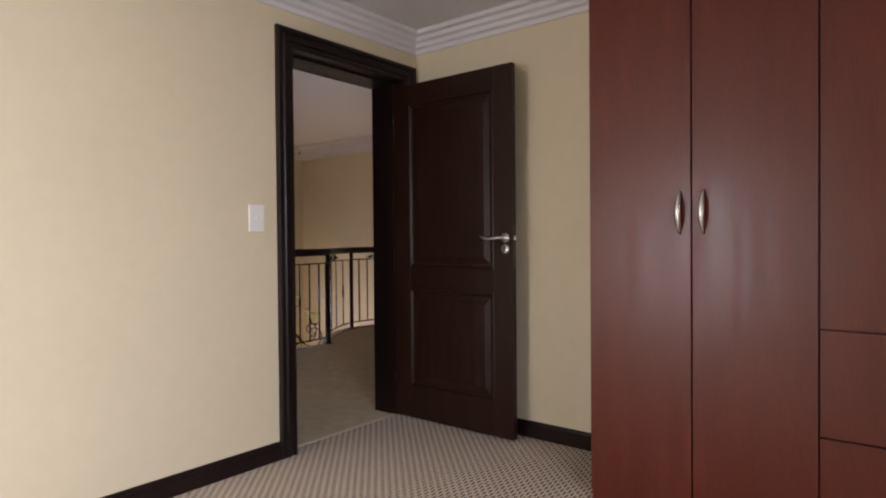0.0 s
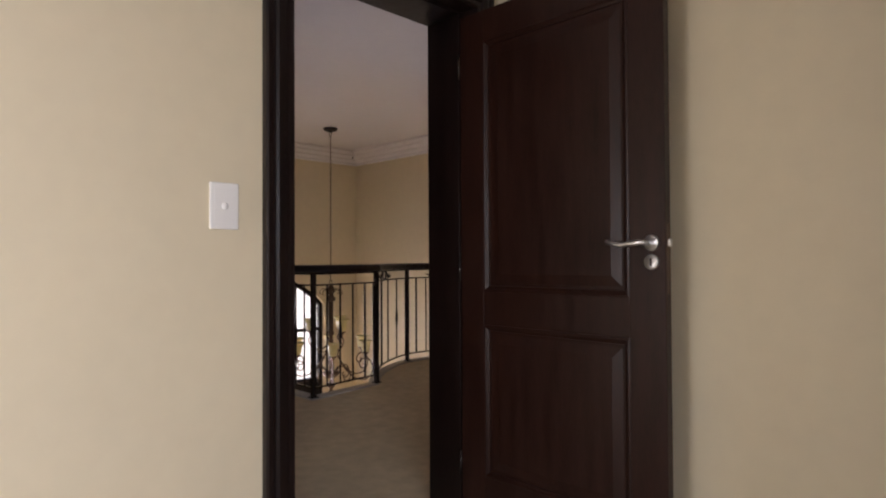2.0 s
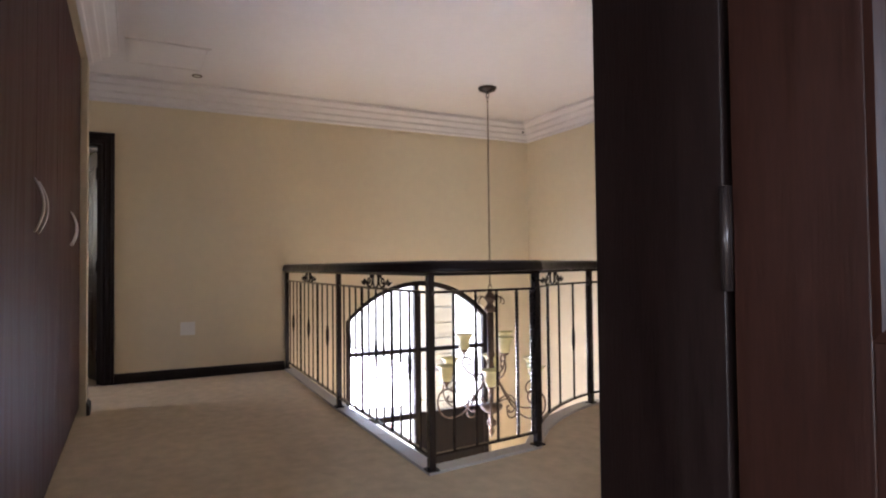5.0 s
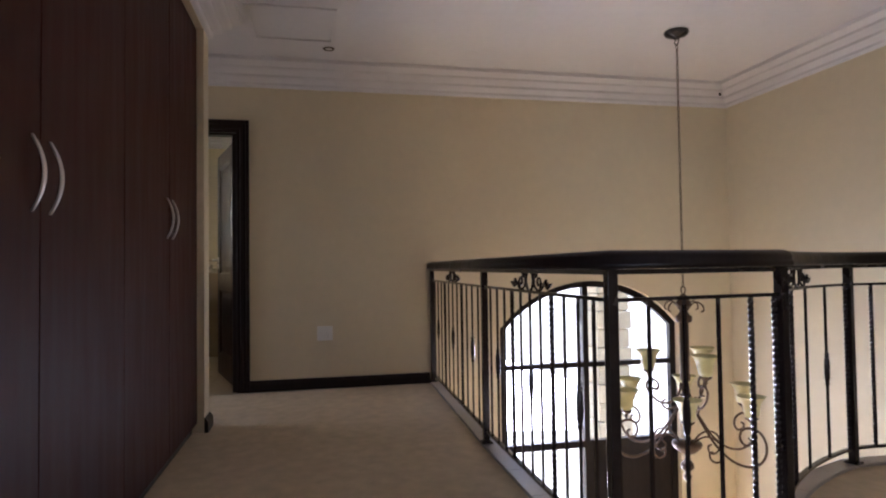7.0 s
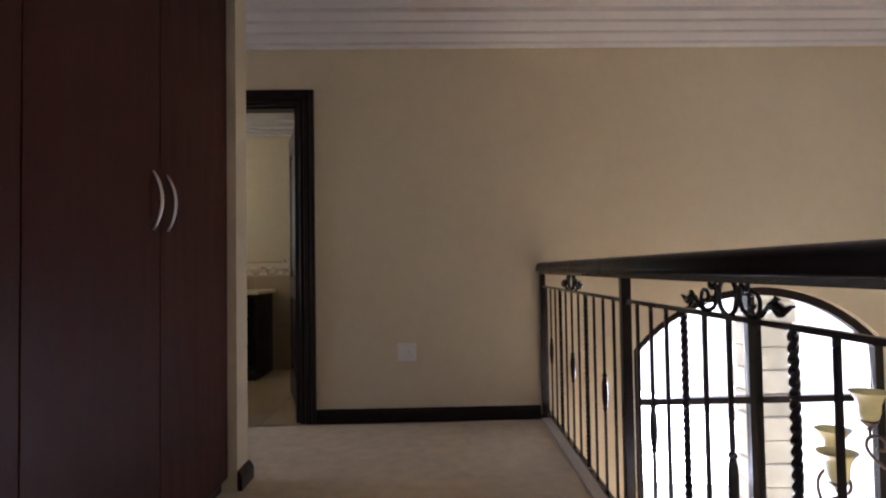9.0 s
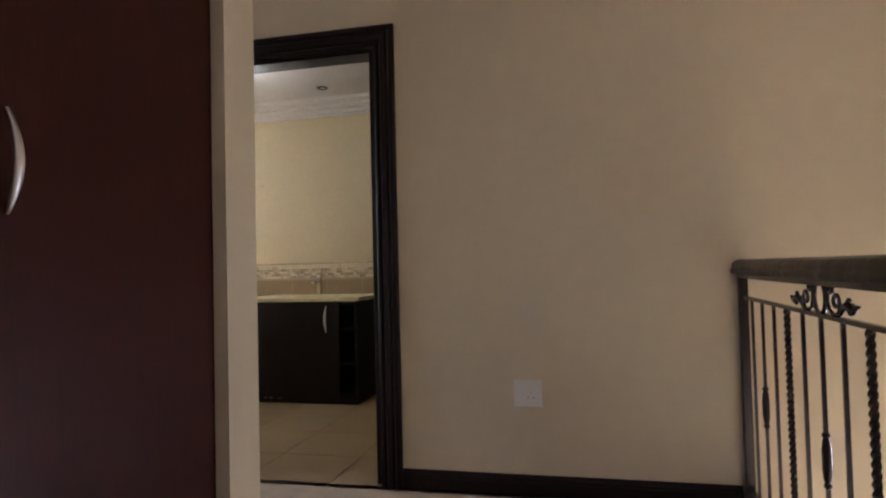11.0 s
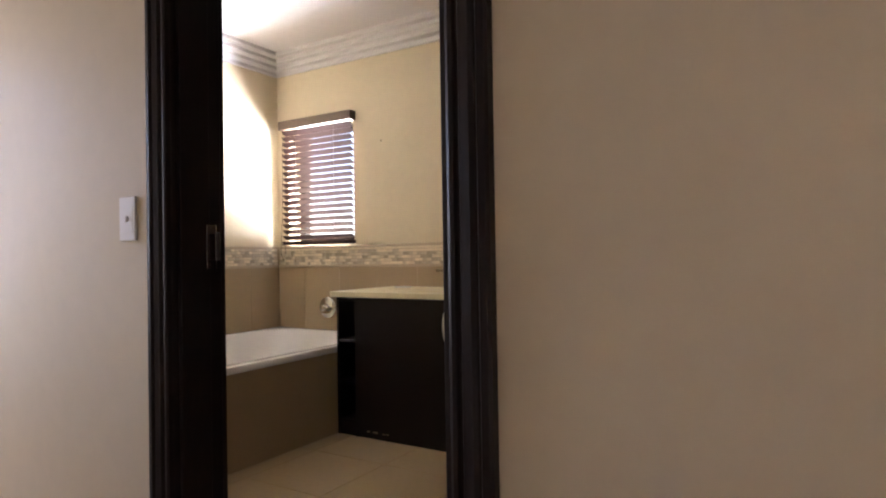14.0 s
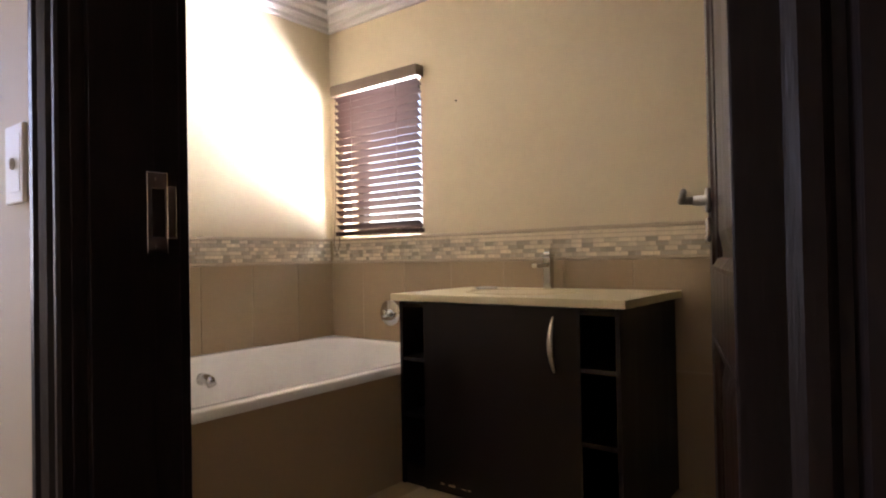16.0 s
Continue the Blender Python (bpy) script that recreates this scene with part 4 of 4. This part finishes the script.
# vanity
VX, VY0, VY1, VTOP = -7.232, 0.432, 1.41, 0.778
van = thing("vanity_cabinet", Matrix(), "espresso vanity cabinet with open side shelves, chipped at the base", "vanity")
for y0, y1 in ((VY0, VY0 + 0.016), (0.562, 0.578), (1.250, 1.266), (VY1 - 0.016, VY1)):
    part("upright", box(BATH_W + 0.014, VX, y0, y1, 0.002, VTOP, 0.001), ESPRESSO, van)
part("back_panel", box(BATH_W + 0.014, BATH_W + 0.022, VY0 + 0.016, VY1 - 0.016, 0.09, VTOP), ESPRESSO, van)
for y0, y1, zs in ((VY0 + 0.016, 0.562, (0.082, 0.293, 0.531, VTOP - 0.018)), (1.266, VY1 - 0.016, (0.082, 0.305, 0.56, VTOP - 0.018))):
    for z in zs:
        part("shelf", box(BATH_W + 0.022, VX - 0.004, y0, y1, z - 0.008, z + 0.008, 0.001), ESPRESSO, van)
part("floor_panel", box(BATH_W + 0.022, VX - 0.02, 0.578, 1.250, 0.075, 0.091), ESPRESSO, van)
vd = part("door", box(VX - 0.016, VX + 0.002, 0.566, 1.262, 0.036, VTOP - 0.004, 0.0015), ESPRESSO, van)
bow_handle(vd, Matrix.Translation((VX + 0.002, 1.166, 0.642)) @ Matrix.Rotation(radians(90), 4, "Z"), 0.20)
part("plinth", box(BATH_W + 0.03, VX - 0.012, VY0 + 0.017, VY1 - 0.017, 0.001, 0.072), ESPRESSO, van)
random.seed(5)
for i in range(5):
    y = 0.64 + 0.035 * i + random.uniform(-0.01, 0.01)
    part("chip", box(VX + 0.001, VX + 0.0035, y, y + random.uniform(0.008, 0.024), 0.038, 0.041 + random.uniform(0, 0.006)), GROUT, vd, "pale chipped veneer")
top = thing("countertop", Matrix(), "cream quartz vanity top with inset basin", "worktop")
bm = bmesh.new()
part("slab", box(BATH_W + 0.013, VX + 0.025, VY0 - 0.03, VY1 + 0.03, VTOP + 0.001, VTOP + 0.031, 0.003), QUARTZ, top)
rim = [(BATH_W + 0.33 + 0.17 * math.cos(q), 0.87 + 0.23 * math.sin(q)) for q in [2 * math.pi * i / 36 for i in range(36)]]
part("basin_rim", sweep(rim, [(0, VTOP + 0.031), (0, VTOP + 0.034), (-0.010, VTOP + 0.0355), (-0.018, VTOP + 0.033), (-0.018, VTOP + 0.031)], flat, closed=True), QUARTZ, top, "cream basin rim", True)
tap = thing("basin_tap", pose(BATH_W + 0.11, 0.89, VTOP + 0.031), "tall square chrome basin mixer tap", "tap")
part("body", box(-0.02, 0.02, -0.018, 0.018, 0, 0.145, 0.004), CHROME, tap)
part("spout", box(0.02, 0.13, -0.013, 0.013, 0.098, 0.118, 0.003), CHROME, tap)
part("lever", turned(box(-0.02, 0.035, -0.016, 0.016, 0.150, 0.164, 0.003), Matrix.Rotation(radians(-6), 4, "Y")), CHROME, tap)
tagged(mesh_object("soap_dish", lathe([(0.045, 0), (0.05, 0.004), (0.052, 0.011), (0.047, 0.011), (0.04, 0.006)], 20, at=(BATH_W + 0.22, 0.63, VTOP + 0.032)), ACRYLIC, True), "small white ceramic dish on the vanity top", "soap dish")

# ---- small fittings ----


def wall_plate(name, m, wide, high, label, category, kind="switch"):
    """Plate in local x and z; local -y points into the room."""
    root = thing(name, m, label, category)
    part("plate", box(-wide / 2, wide / 2, -0.009, -0.0005, -high / 2, high / 2, 0.003), PLASTIC, root)
    part("insert", box(-wide * 0.36, wide * 0.36, -0.0098, -0.009, -high * 0.36, high * 0.36, 0.0003), PLASTIC, root)
    if kind == "switch":
        part("rocker", turned(lathe([(0.0095, 0), (0.0095, 0.003), (0.006, 0.0055), (0.0, 0.006)], 16), Matrix.Translation((0, -0.0098, 0)) @ Matrix.Rotation(radians(90), 4, "X")), PLASTIC, root, "", True)
    else:
        part("toggle", box(-wide * 0.30, -wide * 0.16, -0.012, -0.0098, high * 0.05, high * 0.26, 0.001), PLASTIC, root)
        for dx, dz in ((-0.012, -0.018), (0.012, -0.018), (0.0, 0.004)):
            part("pin_hole", turned(lathe([(0.0022, 0), (0.0022, 0.0006), (0.0, 0.0006)], 10), Matrix.Translation((dx + 0.012, -0.0098, dz)) @ Matrix.Rotation(radians(90), 4, "X")), IRON, root)
    return root


wall_plate("light_switch", pose(0, 1.852, 1.207, 0, 0, 90), 0.084, 0.131, "white plastic light switch on the bedroom wall", "switch")
wall_plate("light_switch", pose(WEST, 1.027, 1.127, 0, 0, 90), 0.080, 0.130, "white plastic light switch beside the bathroom door", "switch")
wall_plate("socket_outlet", pose(WEST, 2.825, 0.446, 0, 0, 90), 0.124, 0.118, "white plastic wall socket low on the landing wall", "socket", "socket")


def downlight(x, y, z):
    root = thing("downlight", pose(x, y, z), "small brass recessed ceiling downlight, unlit", "downlight", "downlights")
    part("bezel", lathe([(0.028, -0.001), (0.030, -0.006), (0.038, -0.007), (0.043, -0.004), (0.044, 0.0)], 20), BRONZE, root, "", True)
    part("lamp", lathe([(0.027, -0.001), (0.022, -0.004), (0.0, -0.005)], 16), STEEL, root, "", True)


downlight(-5.205, 2.865, HALL_CEIL)
downlight(-7.455, 1.07, BATH_CEIL)
hatch = thing("ceiling_hatch", pose(-4.775, 2.615, HALL_CEIL), "white painted loft hatch in the landing ceiling", "hatch")
part("frame", sweep([(-0.26, -0.26), (0.26, -0.26), (0.26, 0.26), (-0.26, 0.26)], [(0, 0), (0, -0.012), (-0.03, -0.008), (-0.03, 0)], flat, closed=True), WHITE, hatch)
part("lid", box(-0.255, 0.255, -0.255, 0.255, -0.004, -0.001), WHITE, hatch)

nail = tagged(mesh_object("wall_plug", turned(lathe([(0.005, 0), (0.005, 0.002), (0.0, 0.003)], 10), Matrix.Translation((BATH_W, 0.314, 1.777)) @ Matrix.Rotation(radians(90), 4, "Y")), IRON), "dark screw plug in the cream bathroom wall", "wall plug")

# Small dark dot on the cornice, its nature unknown, modelled as a stub.
hook = tagged(mesh_object("hook", lathe([(0.004, 0.012), (0.011, 0.004), (0.012, -0.004), (0.006, -0.014), (0.0, -0.016)], 12, at=(-5.515, 6.426, 2.535)), IRON, True), "small dark dot of unknown kind on the white cornice corner", "hook")

# ---- tiles ----


def tiled(root, put, u0, u1, rows, pitch, start, gap=0.003, mat=TILE):
    """Upright tiles on a wall; put(u, z, depth) gives the place."""
    u = start
    edges = [u0]
    while u < u1 - 0.02:
        if u > u0 + 0.02:
            edges.append(u)
        u += pitch
    edges.append(u1)
    for a, b in zip(edges, edges[1:]):
        for z0, z1 in rows:
            bm = bmesh.new()
            lo = [bm.verts.new(put(q, z, 0.0)) for q, z in ((a + gap / 2, z0), (b - gap / 2, z0), (b - gap / 2, z1), (a + gap / 2, z1))]
            e = 0.002
            hi = [bm.verts.new(put(q, z, 0.009)) for q, z in ((a + gap / 2 + e, z0 + e), (b - gap / 2 - e, z0 + e), (b - gap / 2 - e, z1 - e), (a + gap / 2 + e, z1 - e))]
            for i in range(4):
                bm.faces.new((lo[i], lo[(i + 1) % 4], hi[(i + 1) % 4], hi[i]))
            bm.faces.new(hi)
            part("tile", bm, mat, root)


MZ0, MZ1 = 0.952, 1.074
ROWS = [(0.0, 0.478), (0.482, MZ0 - 0.016)]
dado_w = setting("tile_dado_west", box(BATH_W + 0.0005, BATH_W + 0.0095, BATH_S + 0.0095, 2.9, 0, MZ1), GROUT, "beige ceramic wall tiles with mosaic border", "wall tiles")
dado_s = setting("tile_dado_south", box(BATH_W + 0.0005, WEST_IN - 0.001, BATH_S + 0.0005, BATH_S + 0.0095, 0, MZ1), GROUT, "beige ceramic wall tiles with mosaic border", "wall tiles")
tiled(dado_w, lambda u, z, d: (BATH_W + 0.003 + d, u, z), BATH_S + 0.013, 2.9, ROWS, 0.3245, -0.38)
tiled(dado_s, lambda u, z, d: (u, BATH_S + 0.003 + d, z), BATH_W + 0.013, WEST_IN - 0.001, ROWS, 0.305, -7.553)
for nm, p, prof in (("border_west", dado_w, None), ("border_south", dado_s, None)):
    for z, hh in ((MZ0 - 0.008, 0.007), (MZ1 + 0.005, 0.009)):
        if p is dado_w:
            bm = box(BATH_W + 0.002, BATH_W + 0.018, BATH_S + 0.016, 2.9, z - hh, z + hh, 0.004)
        else:
            bm = box(BATH_W + 0.002, WEST_IN - 0.001, BATH_S + 0.002, BATH_S + 0.018, z - hh, z + hh, 0.004)
        part("edge_strip", bm, STONE_TRIM, p, "travertine pencil strip")
random.seed(11)
mosaic_me = []
for w in (0.028, 0.038, 0.052):
    me = bpy.data.meshes.new("mosaic_tile")
    bm = box(-w / 2 + 0.0012, w / 2 - 0.0012, 0, 0.007, -0.0088, 0.0088)
    quiet(bm).to_mesh(me)
    bm.free()
    me.materials.append(MOSAIC)
    mosaic_me.append((w, me))
ROWN = 6
count = {}
joined = {}
for p, u0, u1, m in ((dado_w, BATH_S + 0.02, 1.95, lambda u, z: pose(BATH_W + 0.0075, u, z, 0, 0, -90)), (dado_s, BATH_W + 0.02, -6.6, lambda u, z: pose(u, BATH_S + 0.0075, z))):
    for r in range(ROWN):
        z = MZ0 + 0.0105 + (MZ1 - MZ0 - 0.021) * r / (ROWN - 1)
        u = u0 + random.uniform(0, 0.01)
        while u < u1:
            w, me = random.choice(mosaic_me)
            c = u + w / 2
            count[p.name] = count.get(p.name, 0) + 1
            if count[p.name] <= 290 and not (p is dado_w and c > 1.7):
                ob = new("mosaic_tile", me)
                ob.parent = p
                ob.matrix_basis = m(c, z) @ pose(0, random.uniform(-0.002, 0.0), 0)
            else:
                jb = joined.setdefault(p.name, bmesh.new())
                turned_box = turned(box(-w / 2 + 0.0012, w / 2 - 0.0012, 0, 0.007, -0.0088, 0.0088), m(c, z))
                join(jb, turned_box)
            u += w
for p in (dado_w, dado_s):
    if p.name in joined:
        tagged(part("mosaic_rest", joined[p.name], MOSAIC, p), kind="stuff")

# floor tiles of the bathroom
fl = bpy.data.objects["floor_bathroom"]
x = BATH_W + 0.1
tile_me = bpy.data.meshes.new("floor_tile")
bm = box(-0.2235, 0.2235, -0.2235, 0.2235, -0.012, 0.0, 0.0015)
quiet(bm).to_mesh(tile_me)
bm.free()
tile_me.materials.append(TILE_FLOOR)
for i in range(5):
    for j in range(7):
        cx, cy = -7.62 + 0.45 * i, 0.30 + 0.45 * j
        if cx < -5.80 and cy < BATH_N:
            ob = new("floor_tile", tile_me)
            ob.parent = fl
            ob.matrix_basis = pose(cx, cy, 0.0)
